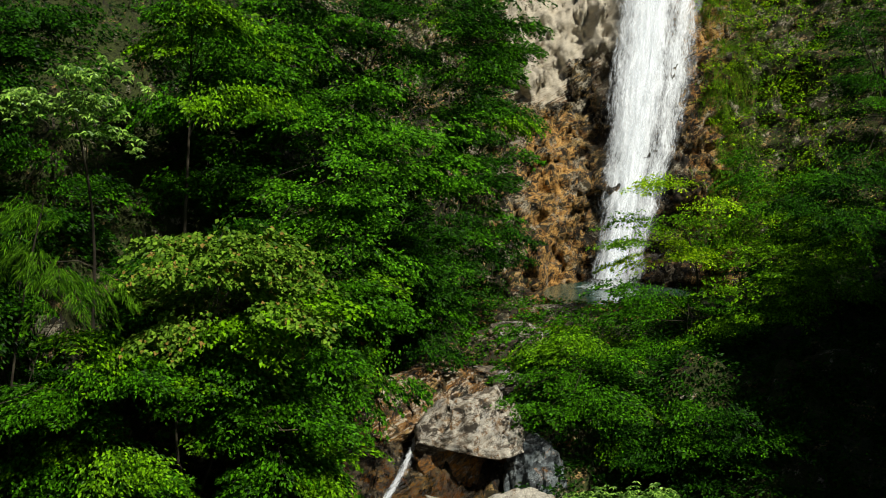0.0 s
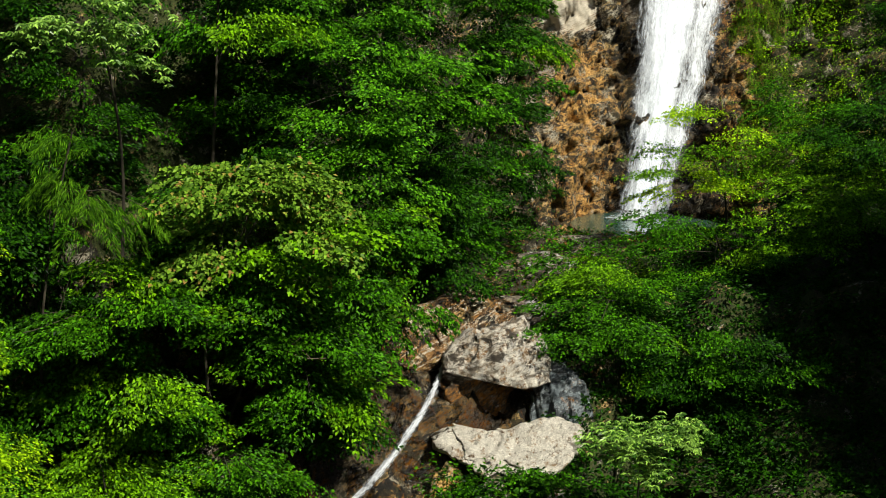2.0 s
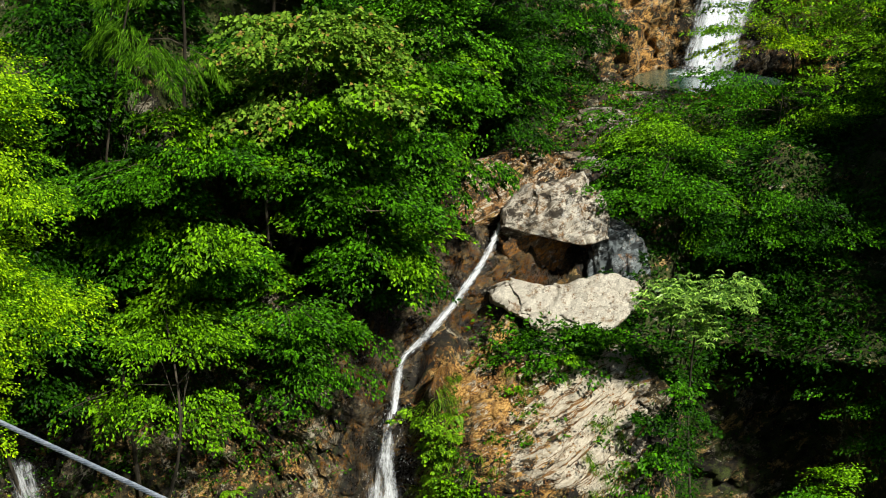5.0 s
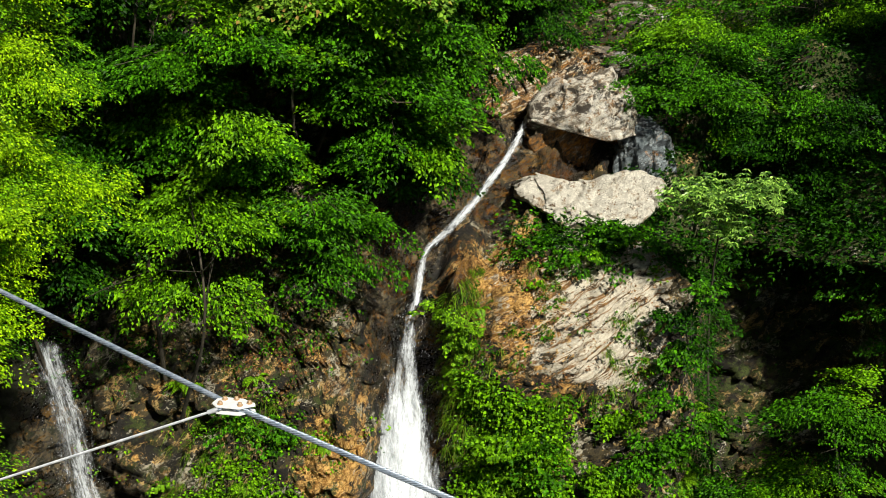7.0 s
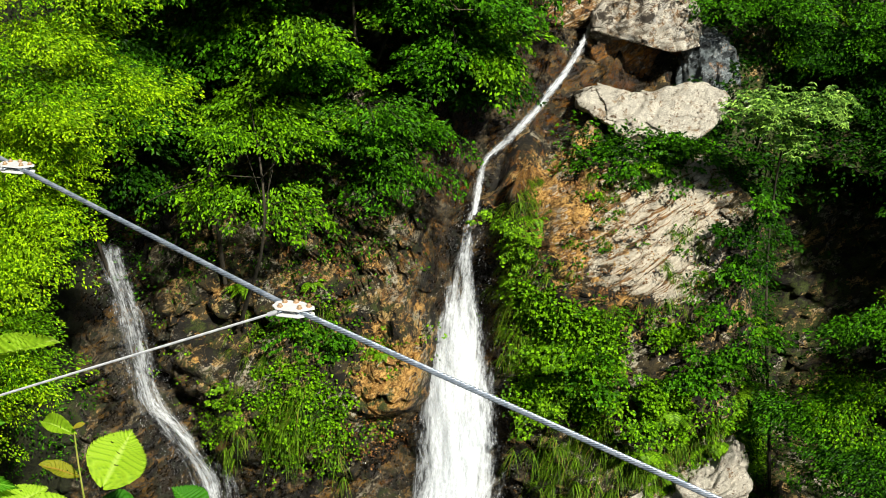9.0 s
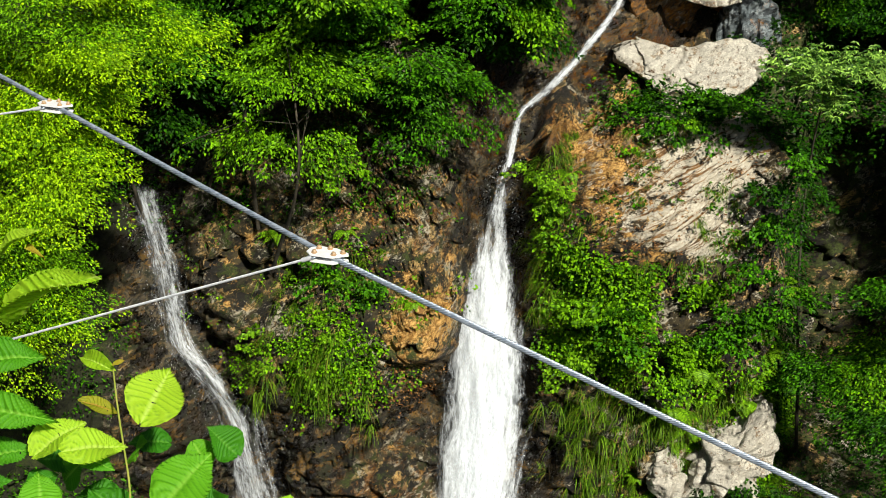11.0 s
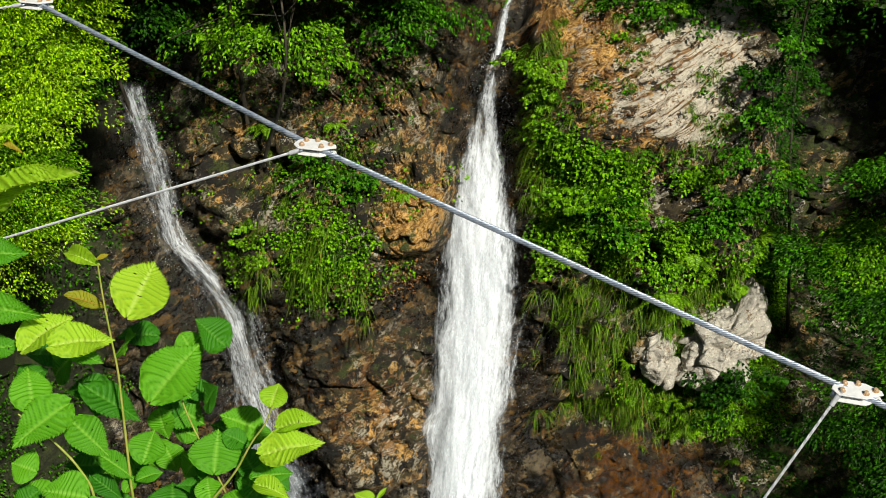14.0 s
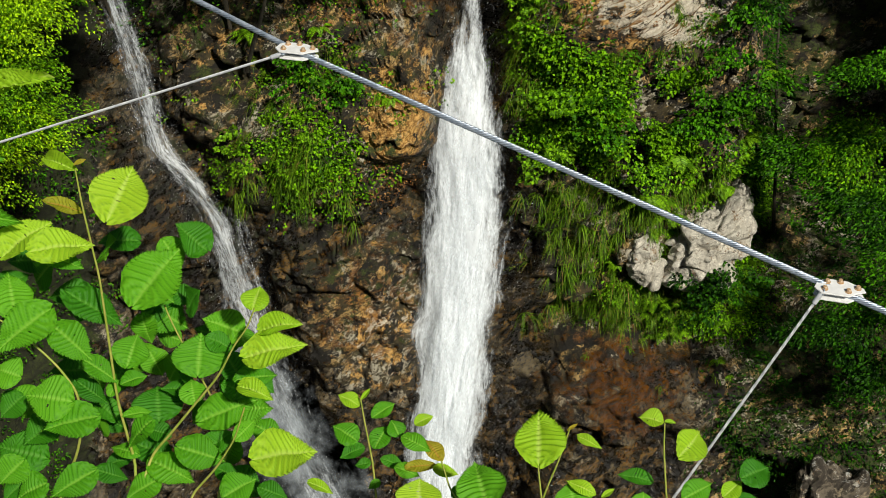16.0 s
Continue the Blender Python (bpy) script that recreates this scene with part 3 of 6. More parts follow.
# ---- boulders ----
def boulder(name, x, y, z, rx, ry, rz, seed, label, n=64, turn=0.0, pale=0.6, moss=0.1, rust=0.15, wet=0.0, rough=0.22, box=0.75, facets=0.16, stone=STONE):
    """A weathered rock: a squared ball with strata and facets. Its top is coloured paler as if sunlit, its underside
    darker.
    """
    u, v = np.meshgrid(np.linspace(0, 2 * np.pi, 2 * n), np.linspace(-np.pi / 2, np.pi / 2, n), indexing="ij")
    d = np.stack([np.cos(u) * np.cos(v), np.sin(u) * np.cos(v), np.sin(v)], -1)
    d[-1] = d[0]
    q = np.sign(d) * np.abs(d) ** box
    q = q * (1 + rough * fbm(d * 1.5, 3, seed) + 0.05 * ridged(d * np.array((1.8, 1.8, 2.4)) @ np.array([[0.9, 0, 0.43], [0, 1, 0], [-0.43, 0, 0.9]]), 3, seed + 7) + 0.03 * fbm(d * 6, 4, seed + 9) + facets * blocks(d * 1.6 + 0.2 * fbm(d * 2, 2, seed)[..., None], seed + 3))[..., None]
    p = q * np.array((rx, ry, rz))
    me = mesh_of(name, p.reshape(-1, 3), grid_faces(2 * n, n), stone, soft=False)
    # top light painted in: paler above, less pale and browner below
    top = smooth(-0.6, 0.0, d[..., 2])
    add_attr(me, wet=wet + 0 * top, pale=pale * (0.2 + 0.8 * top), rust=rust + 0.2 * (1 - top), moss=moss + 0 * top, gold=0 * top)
    ob = new(name, me)
    ob.matrix_world = pose(x, y, z, 0, 0, turn)
    return tagged(ob, label, "boulder")


def lofted_rock(name, label, sections, seed, stone=STONE, lumps=0.07, steps=0.10, pale=0.7, moss=0.1, rust=0.2, wet=0.0, shade=None):
    """A boulder lofted through cross-sections: each is its x and a ring of (y, z) from the back's foot over the front to the back's top."""
    rows = [np.array(r, float) for x, r in sections]
    xs = [x for x, r in sections]
    rows = [rows[0].mean(0) + 0.35 * (rows[0] - rows[0].mean(0))] + rows + [rows[-1].mean(0) + 0.35 * (rows[-1] - rows[-1].mean(0))]
    xs = [xs[0] - 0.10] + xs + [xs[-1] + 0.10]
    rows, m = np.stack(rows), 150
    closed = np.concatenate([rows, rows[:, :1]], 1)
    k = np.linspace(0, 1, closed.shape[1])
    q = np.linspace(0, 1, m)
    ring = np.stack([[np.interp(q, k, closed[i, :, j]) for j in (0, 1)] for i in range(len(xs))])      # station, axis, q
    for _ in range(3):
        ring[..., 1:-1] = (ring[..., :-2] + 2 * ring[..., 1:-1] + ring[..., 2:]) / 4
    t = np.linspace(0, 1, 130)
    ks = np.linspace(0, 1, len(xs))
    Y, Z = (np.stack([np.interp(t, ks, ring[:, j, c]) for c in range(m)], 1) for j in (0, 1))
    X = np.repeat(np.interp(t, ks, xs)[:, None], m, 1)
    for _ in range(4):
        for A in (X, Y, Z):
            A[1:-1] = (A[:-2] + 2 * A[1:-1] + A[2:]) / 4
    p = np.stack([X, Y, Z], -1)
    middle = p.mean((0, 1))
    out = unit(p - middle)
    slant = p @ np.array([[0.85, 0.1, 0.52], [0.0, 1.0, 0.0], [-0.53, 0.1, 0.84]]).T
    d = lumps * fbm(p * 1.7, 3, seed) + 0.025 * fbm(p * 6, 3, seed + 4) + steps * blocks(slant * np.array((1.5, 1.3, 2.6)) + 0.25 * fbm(p * 1.3, 2, seed)[..., None], seed + 3) + 0.03 * blocks(slant * np.array((4, 4, 7)), seed + 5)
    p = p + out * d[..., None]
    p[:, -1] = p[:, 0]
    me = mesh_of(name, (p - middle).reshape(-1, 3), grid_faces(*X.shape)[:, ::-1], stone)
    # in the shade mask the stone's colour is darkened as a recess would be
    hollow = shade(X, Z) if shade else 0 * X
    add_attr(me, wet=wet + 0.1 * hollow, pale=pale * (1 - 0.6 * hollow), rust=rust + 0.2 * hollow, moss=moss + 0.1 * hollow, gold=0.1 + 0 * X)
    ob = new(name, me)
    ob.matrix_world = pose(*middle)
    return tagged(ob, label, "boulder")


# Mask for the shade painted below the brow.
def under_brow_shade(X, Z):
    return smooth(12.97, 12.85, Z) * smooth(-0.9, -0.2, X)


lofted_rock("pothole_boulder", "large grey boulder with a lit brow over a worn pothole, its shade tinted in", [
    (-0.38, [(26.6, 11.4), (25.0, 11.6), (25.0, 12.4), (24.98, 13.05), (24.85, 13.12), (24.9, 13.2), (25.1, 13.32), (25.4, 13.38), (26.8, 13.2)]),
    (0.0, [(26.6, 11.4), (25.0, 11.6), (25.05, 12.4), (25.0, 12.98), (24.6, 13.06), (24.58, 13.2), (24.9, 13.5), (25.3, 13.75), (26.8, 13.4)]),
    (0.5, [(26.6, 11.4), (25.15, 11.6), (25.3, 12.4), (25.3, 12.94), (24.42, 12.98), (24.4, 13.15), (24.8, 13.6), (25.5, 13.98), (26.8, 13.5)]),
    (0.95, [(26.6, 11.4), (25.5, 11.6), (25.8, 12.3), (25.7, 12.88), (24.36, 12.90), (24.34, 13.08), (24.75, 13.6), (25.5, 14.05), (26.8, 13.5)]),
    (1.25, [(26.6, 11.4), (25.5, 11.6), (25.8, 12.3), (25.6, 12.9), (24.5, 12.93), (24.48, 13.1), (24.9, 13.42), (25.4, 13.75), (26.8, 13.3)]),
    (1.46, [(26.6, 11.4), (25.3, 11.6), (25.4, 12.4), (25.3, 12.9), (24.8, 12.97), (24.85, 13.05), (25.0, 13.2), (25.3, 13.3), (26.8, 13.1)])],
    5, pale=0.52, rust=0.42, moss=0.24, lumps=0.10, steps=0.15, shade=under_brow_shade)
lofted_rock("ledge_boulder", "pale water-worn boulder slab with a curved hollow rim", [
    (-0.62, [(25.0, 11.6), (23.7, 11.95), (23.75, 12.05), (23.95, 12.2), (24.3, 12.1), (25.0, 11.95)]),
    (-0.28, [(25.0, 11.4), (23.5, 11.82), (23.65, 12.05), (24.0, 12.37), (24.4, 12.2), (25.0, 11.95)]),
    (0.15, [(25.0, 11.2), (23.4, 11.68), (23.6, 11.95), (24.02, 12.28), (24.5, 12.05), (25.1, 11.9)]),
    (0.68, [(25.0, 11.1), (23.35, 11.52), (23.6, 11.85), (24.05, 12.2), (24.6, 11.95), (25.2, 11.9)]),
    (1.2, [(25.0, 11.1), (23.35, 11.48), (23.6, 11.95), (24.1, 12.42), (24.6, 12.15), (25.2, 11.9)]),
    (1.62, [(25.0, 11.3), (23.45, 11.7), (23.65, 12.05), (24.1, 12.5), (24.6, 12.3), (25.2, 11.9)]),
    (1.86, [(25.0, 11.5), (23.7, 11.95), (23.8, 12.1), (24.1, 12.36), (24.5, 12.25), (25.0, 12.0)])],
    12, pale=0.8, rust=0.38, lumps=0.11, steps=0.17)
lofted_rock("boulder", "streaked tan and grey bedrock slab above the stream chute", [
    (-1.70, [(27.2, 12.4), (25.5, 12.85), (25.4, 13.1), (25.6, 13.45), (26.1, 13.75), (27.2, 13.8)]),
    (-1.15, [(27.2, 12.4), (25.4, 12.95), (25.2, 13.15), (25.5, 13.7), (26.2, 14.05), (27.4, 14.0)]),
    (-0.5, [(27.2, 12.4), (25.7, 13.1), (25.5, 13.25), (25.8, 13.8), (26.5, 14.25), (27.6, 14.25)]),
    (0.2, [(27.4, 12.4), (26.2, 13.4), (26.0, 13.5), (26.3, 13.9), (26.9, 14.3), (28.0, 14.25)]),
    (0.9, [(27.6, 12.6), (26.7, 13.5), (26.6, 13.6), (26.8, 13.9), (27.2, 14.1), (28.0, 14.05)])],
    21, stone=ROCK, pale=0.40, rust=0.5, moss=0.15, steps=0.16)
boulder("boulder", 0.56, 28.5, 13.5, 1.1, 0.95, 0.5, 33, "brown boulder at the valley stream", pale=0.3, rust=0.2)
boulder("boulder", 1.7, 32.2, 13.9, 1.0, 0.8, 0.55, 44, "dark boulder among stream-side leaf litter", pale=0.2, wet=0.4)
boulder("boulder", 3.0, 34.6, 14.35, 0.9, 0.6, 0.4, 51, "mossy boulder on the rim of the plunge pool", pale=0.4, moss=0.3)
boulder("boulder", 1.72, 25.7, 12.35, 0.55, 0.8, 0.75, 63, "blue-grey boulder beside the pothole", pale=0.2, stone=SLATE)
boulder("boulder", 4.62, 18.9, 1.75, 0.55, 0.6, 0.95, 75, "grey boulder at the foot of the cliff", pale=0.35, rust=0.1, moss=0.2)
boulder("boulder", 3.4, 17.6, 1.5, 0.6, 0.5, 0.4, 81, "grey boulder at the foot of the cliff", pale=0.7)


lofted_rock("pale_outcrop", "white fractured rock outcrop low on the buttress", [
    (1.45, [(21.3, 5.2), (20.25, 5.45), (20.1, 5.75), (20.15, 6.1), (20.35, 6.3), (21.3, 6.3)]),
    (1.75, [(21.3, 5.2), (20.15, 5.4), (19.95, 5.8), (20.05, 6.3), (20.35, 6.5), (21.3, 6.5)]),
    (2.15, [(21.3, 5.2), (20.15, 5.35), (19.95, 5.8), (20.1, 6.4), (20.4, 6.65), (21.3, 6.7)]),
    (2.45, [(21.3, 5.2), (20.25, 5.4), (20.1, 5.8), (20.25, 6.5), (20.5, 6.95), (21.3, 7.0)]),
    (2.65, [(21.3, 5.3), (20.4, 5.6), (20.3, 5.9), (20.4, 6.3), (20.6, 6.7), (21.3, 6.7)])], 92, pale=0.85, rust=0.38, lumps=0.14, steps=0.24)
lofted_rock("pale_outcrop", "small white fractured rock block beside the outcrop", [
    (0.85, [(21.2, 5.3), (20.2, 5.45), (20.1, 5.7), (20.15, 6.0), (20.35, 6.1), (21.2, 6.1)]),
    (1.05, [(21.2, 5.2), (20.1, 5.4), (20.0, 5.7), (20.1, 6.1), (20.3, 6.2), (21.2, 6.2)]),
    (1.25, [(21.2, 5.3), (20.2, 5.45), (20.1, 5.75), (20.15, 6.0), (20.35, 6.1), (21.2, 6.1)])], 97, pale=0.8, rust=0.38, lumps=0.1, steps=0.2)



# ---- water ----
def fall_sheet(rows, seed, spread=1.0, cols=26, per=14, wave=0.05, open_top=0.0, open_all=0.0, lean=0.0, gap=None):
    """A sheet of falling water: rows of centre, width and bulge, from top to foot."""
    rows = np.array(rows, float)
    t = np.linspace(0, 1, (len(rows) - 1) * per + 1)
    k = np.linspace(0, 1, len(rows))
    c = np.stack([np.interp(t, k, rows[:, j]) for j in range(5)], -1)
    ker = np.ones(9) / 9
    for j in range(5):
        c[:, j] = np.convolve(np.pad(c[:, j], 4, "edge"), ker, "valid")
    u = np.linspace(-1, 1, cols)
    length = np.concatenate([[0], np.cumsum(np.linalg.norm(np.diff(c[:, :3], axis=0), axis=1))])
    wob = 0.12 / np.maximum(1, c[:, 3]) * vnoise(np.stack([0 * length + seed, length * 1.7, 0 * length], -1), seed)
    wob2 = 0.12 / np.maximum(1, c[:, 3]) * vnoise(np.stack([0 * length + seed + 9, length * 1.9, 0 * length], -1), seed)
    X = c[:, None, 0] + u[None] * (c[:, None, 3] / 2 * spread) + np.where(u[None] < 0, wob[:, None], wob2[:, None]) * np.abs(u[None]) * c[:, None, 3]
    Y = c[:, None, 1] - c[:, None, 4] * (1 - u[None] ** 2)
    Z = np.repeat(c[:, None, 2], cols, 1)
    p = np.stack([X, Y, Z], -1)
    flow = np.stack([np.broadcast_to((u[None] * c[:, None, 3] / 2), X.shape), np.broadcast_to(length[:, None], X.shape)], -1)
    p[..., 1] += wave * fbm(np.stack([flow[..., 0] * 6, flow[..., 1] * 1.2, 0 * X + seed], -1), 3, seed)
    thin = 1.15 * np.abs(u[None]) ** 1.7 + open_all + open_top * smooth(0.6, 0.05, t)[:, None] + 0.7 * smooth(0.05, 0, t)[:, None] + lean * smooth(-0.2, 1, u)[None]
    if gap:
        thin = thin + gap[2] * bump(u, gap[0], gap[1])[None]
    return p, flow, np.broadcast_to(thin, X.shape), grid_faces(*X.shape)


def water_part(name, rows, parent, material, seed, spread=1.0, label="", wave=0.05, **opening):
    p, flow, thin, faces = fall_sheet(rows, seed, spread, wave=wave, **opening)
    me = mesh_of(name, p.reshape(-1, 3), faces, material)
    add_attr(me, thin=thin)
    layer = me.uv_layers.new(name="flow")
    layer.data.foreach_set("uv", (flow.reshape(-1, 2) + (seed * 3.7, seed * 1.3))[faces.ravel()].astype(np.float32).ravel())
    return part(name, me, parent, label)


def drops_mesh(rows, count, seed, reach=0.62):
    """Loose drops and threads of water flung off a fall."""
    rng = np.random.default_rng(seed)
    rows = np.array(rows, float)
    k = np.linspace(0, 1, len(rows))
    t = rng.random(count) ** 0.8
    c = np.stack([np.interp(t, k, rows[:, j]) for j in range(4)], -1)
    side = rng.normal(0, 1, count)
    side = np.sign(side) * (0.55 + 0.45 * np.abs(side)) * reach
    at = np.stack([c[:, 0] + side * c[:, 3], c[:, 1] - 0.25 + 0.2 * rng.normal(0, 1, count), c[:, 2]], -1)
    bl = Blades()
    way = np.stack([0.1 * rng.normal(0, 1, count), 0.1 * rng.normal(0, 1, count), -np.ones(count)], -1)
    size = 0.006 + 0.03 * rng.random(count) ** 3
    bl.add(at, way, np.array((0, -1.0, 0.2)) + 0.3 * rng.normal(0, 1, (count, 3)), size, 0.003 + 0.004 * rng.random(count), 0.0, 0.3)
    return bl.mesh("spray", DROPS)


def waterfall(label, rows, seed, layers=3, drops=1500, wide=1.0, body=None, **opening):
    w = thing("waterfall", label=label, category="waterfall", group="waterfalls of the gorge")
    for i in range(layers):
        back = [(x, y - 0.10 * i, z, wd * wide, b) for x, y, z, wd, b in rows]
        water_part("water_sheet", back, w, (body or FALLS) if i < 2 else SPRAY, seed + i, 1.15 if i < 2 else 1.5, wave=0.06, **opening)
    part("spray", drops_mesh(rows, drops, seed + 9), w, "fine white water spray")
    return w


waterfall("main white waterfall plunging down the lower cliff", [
    (-2.15, 22.2, 10.7, 0.32, 0.05), (-2.25, 21.7, 10.1, 0.4, 0.05), (-2.24, 21.3, 9.0, 1.0, 0.1), (-2.1, 20.9, 7.6, 1.6, 0.2), (-2.05, 20.5, 5.6, 1.65, 0.25),
    (-2.16, 20.0, 3.5, 1.5, 0.25), (-2.22, 19.6, 1.8, 1.5, 0.25), (-2.27, 19.3, 0.2, 1.55, 0.25)], 3, drops=1600, open_top=0.7, open_all=-0.2, lean=0.4)
waterfall("narrow side waterfall over dark wet rock", [
    (-8.39, 20.91, 10.07, 0.39, 0.08), (-8.14, 20.79, 9.31, 0.55, 0.08), (-7.87, 20.67, 8.56, 0.65, 0.08), (-7.65, 20.52, 7.64, 0.52, 0.08), (-7.37, 20.15, 7.16, 0.55, 0.08), (-6.83, 20.06, 6.63, 0.52, 0.08), (-6.43, 19.98, 6.15, 0.81, 0.08), (-6.14, 19.86, 5.39, 0.91, 0.08), (-5.84, 19.68, 4.23, 0.91, 0.08), (-5.37, 19.47, 2.94, 0.98, 0.08), (-4.89, 19.27, 1.71, 1.10, 0.08), (-4.38, 19.07, 0.44, 1.17, 0.08)], 13, layers=3, drops=2200, wide=1.7, body=THREADS, open_all=0.36)
waterfall("tall upper waterfall pouring into a green pool", [
    (8.07, 50.30, 27.83, 2.95, 0.3), (7.72, 48.90, 24.42, 2.90, 0.3), (7.35, 47.90, 22.24, 2.85, 0.3), (6.87, 46.90, 19.65, 2.48, 0.3), (6.26, 45.95, 16.77, 1.85, 0.3), (5.75, 45.40, 14.44, 1.53, 0.3)], 23, open_all=-0.18, gap=(0.25, 0.2, 0.5))
mist = thing("mist", label="thin white spray mist at the foot of the side fall", category="mist")
for i in range(3):
    water_part("water_sheet", [(-5.9 + 0.1 * i, 19.35 - 0.15 * i, 4.1, 1.1, 0.1), (-5.4, 19.2 - 0.15 * i, 3.0, 1.8, 0.1), (-4.8, 19.0 - 0.15 * i, 1.8, 2.5, 0.1), (-4.3, 18.8 - 0.15 * i, 0.5, 3.0, 0.1)], mist, MIST, 51 + i, 1.0, wave=0.1, open_all=0.1)
foam = thing("foam", label="white foam where the upper fall meets the pool", category="foam")
water_part("water_sheet", [(5.75, 45.3, 14.62, 2.2, 0.0), (5.65, 44.7, 14.6, 2.6, 0.0), (5.5, 44.0, 14.58, 2.8, 0.0), (5.2, 43.2, 14.55, 2.6, 0.0), (4.9, 42.2, 14.54, 2.0, 0.0)], foam, FALLS, 41, wave=0.0, open_all=0.05)
chute = thing("stream_chute", label="narrow white stream sliding down a rock chute", category="stream")
for i in range(2):
    water_part("water_sheet", [(-0.46, 25.6 - 0.05 * i, 13.2, 0.10, 0.03), (-0.56, 25.2, 12.98 + 0.04 * i, 0.13, 0.04), (-0.75, 24.7, 12.53 + 0.04 * i, 0.17, 0.04), (-1.32, 23.7, 11.85 + 0.04 * i, 0.22, 0.04),
                               (-1.8, 23.0, 11.43 + 0.04 * i, 0.2, 0.04), (-2.12, 22.6, 11.18 + 0.04 * i, 0.17, 0.04), (-2.16, 22.2, 10.78, 0.2, 0.03), (-2.2, 21.95, 10.4, 0.12, 0.03)], chute, CHUTE, 31 + i, 1.35 if i else 1.8, wave=0.06, open_all=0.02 if i else 0.15)


def pool_material():
    m, nt, out = nodes_of("pool_water")
    n = Net(nt)
    w = n.noise(n.coords((1, 1, 1)), 5, 4)
    p = n.node("BsdfPrincipled", Base_Color=(0.05, 0.14, 0.10), Roughness=0.08, Normal=n.bumped(w, 0.25, 0.05))
    nt.links.new(p.outputs[0], out.inputs[0])
    return m


POOL = pool_material()


def water_surface(name, x, y, z, rx, ry, label):
    a = np.linspace(0, 2 * np.pi, 97)[:-1]
    r = np.linspace(0.02, 1, 24)
    X, Y = x + rx * np.outer(r, np.cos(a)), y + ry * np.outer(r, np.sin(a))
    X, Y = np.concatenate([X, X[:, :1]], 1), np.concatenate([Y, Y[:, :1]], 1)
    p = np.stack([X, Y, z + 0.01 * fbm(np.stack([X, Y, 0 * X], -1) * 2, 2, 5)], -1)
    tagged(new(name, mesh_of(name, p.reshape(-1, 3), grid_faces(*X.shape), POOL)), label, "water", kind="structure")


water_surface("water_pool", 5.3, 40.4, 14.5, 2.3, 5.4, "green plunge pool below the upper waterfall")
water_surface("water_stream", -1.5, 14.5, 0.75, 9, 3.5, "shallow stream below the lower waterfall")
# ---- trees and shrubs ----
DENSE = 1.65
BRIGHTER = {SHADED: GREEN, GREEN: LIME, OLIVE: LIME, FRESH: LIME}


def spray_leaves(bl, rng, at, out, size, count, length, width, droop=0.25, flat=0.25, whorl=0, spread=0.62):
    """Leafy branch ends, many at once: leaves along a twig and its side twigs, in a loose plane that hangs outwards."""
    n = len(at)
    z = np.array((0, 0, 1.0))
    side = unit(np.cross(out, z) + 1e-5)[:, None]
    out, at, size = out[:, None], at[:, None], np.broadcast_to(size, n)[:, None, None]
    u = rng.random((n, count, 1)) ** 0.8
    v = (rng.random((n, count, 1)) * 2 - 1) * (spread * np.sin(np.pi * np.clip(u * 0.8 + 0.18, 0, 1)))
    drop = -flat * size * (u ** 2 + 0.6 * v ** 2) + rng.normal(0, 0.03, (n, count, 1)) * size
    pos = at + size * (u * out + v * side) + drop * z
    way = out * (0.5 + 0.3 * rng.random((n, count, 1))) + side * np.sign(v) * (0.3 + 0.7 * rng.random((n, count, 1))) - z * (0.42 * droop + 0.25 * rng.normal(0, 1, (n, count, 1)))
    if whorl:
        g = count // whorl
        pos = np.repeat(pos[:, :g], whorl, 1)
        a = (np.arange(g * whorl) * 2 * np.pi / whorl)[None] + rng.random((n, g * whorl)) * 0.5
        way = np.stack([np.cos(a), np.sin(a), -0.15 - droop * rng.random(a.shape)], -1)
        count = g * whorl
    up = np.array((0.15, -0.35, 0.85)) + 0.42 * rng.normal(0, 1, (n * count, 3))
    s = 0.7 + 0.55 * rng.random(n * count)
    bl.add(pos.reshape(-1, 3), way.reshape(-1, 3), up, length * s, width * s, 0.18)


def crown_sprays(rng, radii, count, tiers, lean=0.35, crisp=False):
    """Places and outward ways of the branch ends of a crown about (0, 0, 0)."""
    groups = max(6, count // 11)
    d = unit(rng.normal(0, 1, (groups, 3)))
    d[:, 2] = np.abs(d[:, 2]) * np.where(rng.random(groups) < 0.62, 1, -1)
    r = 0.5 + 0.5 * rng.random(groups) ** 0.5 + 0.3 * (rng.random(groups) < 0.18)
    c = d * r[:, None] * np.array(radii) * (1 + 0.6 * vnoise(d * 2.6, int(rng.integers(1000))))[:, None]
    if tiers:
        step = 2 * radii[2] / tiers
        held = 0.97 if crisp else 0.6
        c[:, 2] = (1 - held) * c[:, 2] + held * np.round(c[:, 2] / step + rng.normal(0, 0.05 if crisp else 0.25, groups)) * step
    own = rng.integers(0, groups, count)
    wide = 0.22 + 0.055 * np.mean(radii)
    if crisp:
        c[:, 0], c[:, 1] = rng.uniform(-1, 1, groups) * radii[0], rng.uniform(-0.9, 0.3, groups) * radii[1]
    p = c[own] * 0.9 + rng.normal(0, 0.85, (count, 3)) * np.array((wide, wide, 0.07))
    p[:, 2] -= 0.33 * np.linalg.norm((p - c[own])[:, :2], axis=1)
    out = p * np.array((1, 1, 0.0)) + rng.normal(0, 0.25, (count, 3)) * np.array((1, 1, 0.2))
    out = unit(out)
    out[:, 2] = -0.12 + 0.25 * rng.normal(0, 1, count) - lean * np.maximum(0, -p[:, 2] / radii[2])
    return p, unit(out), own


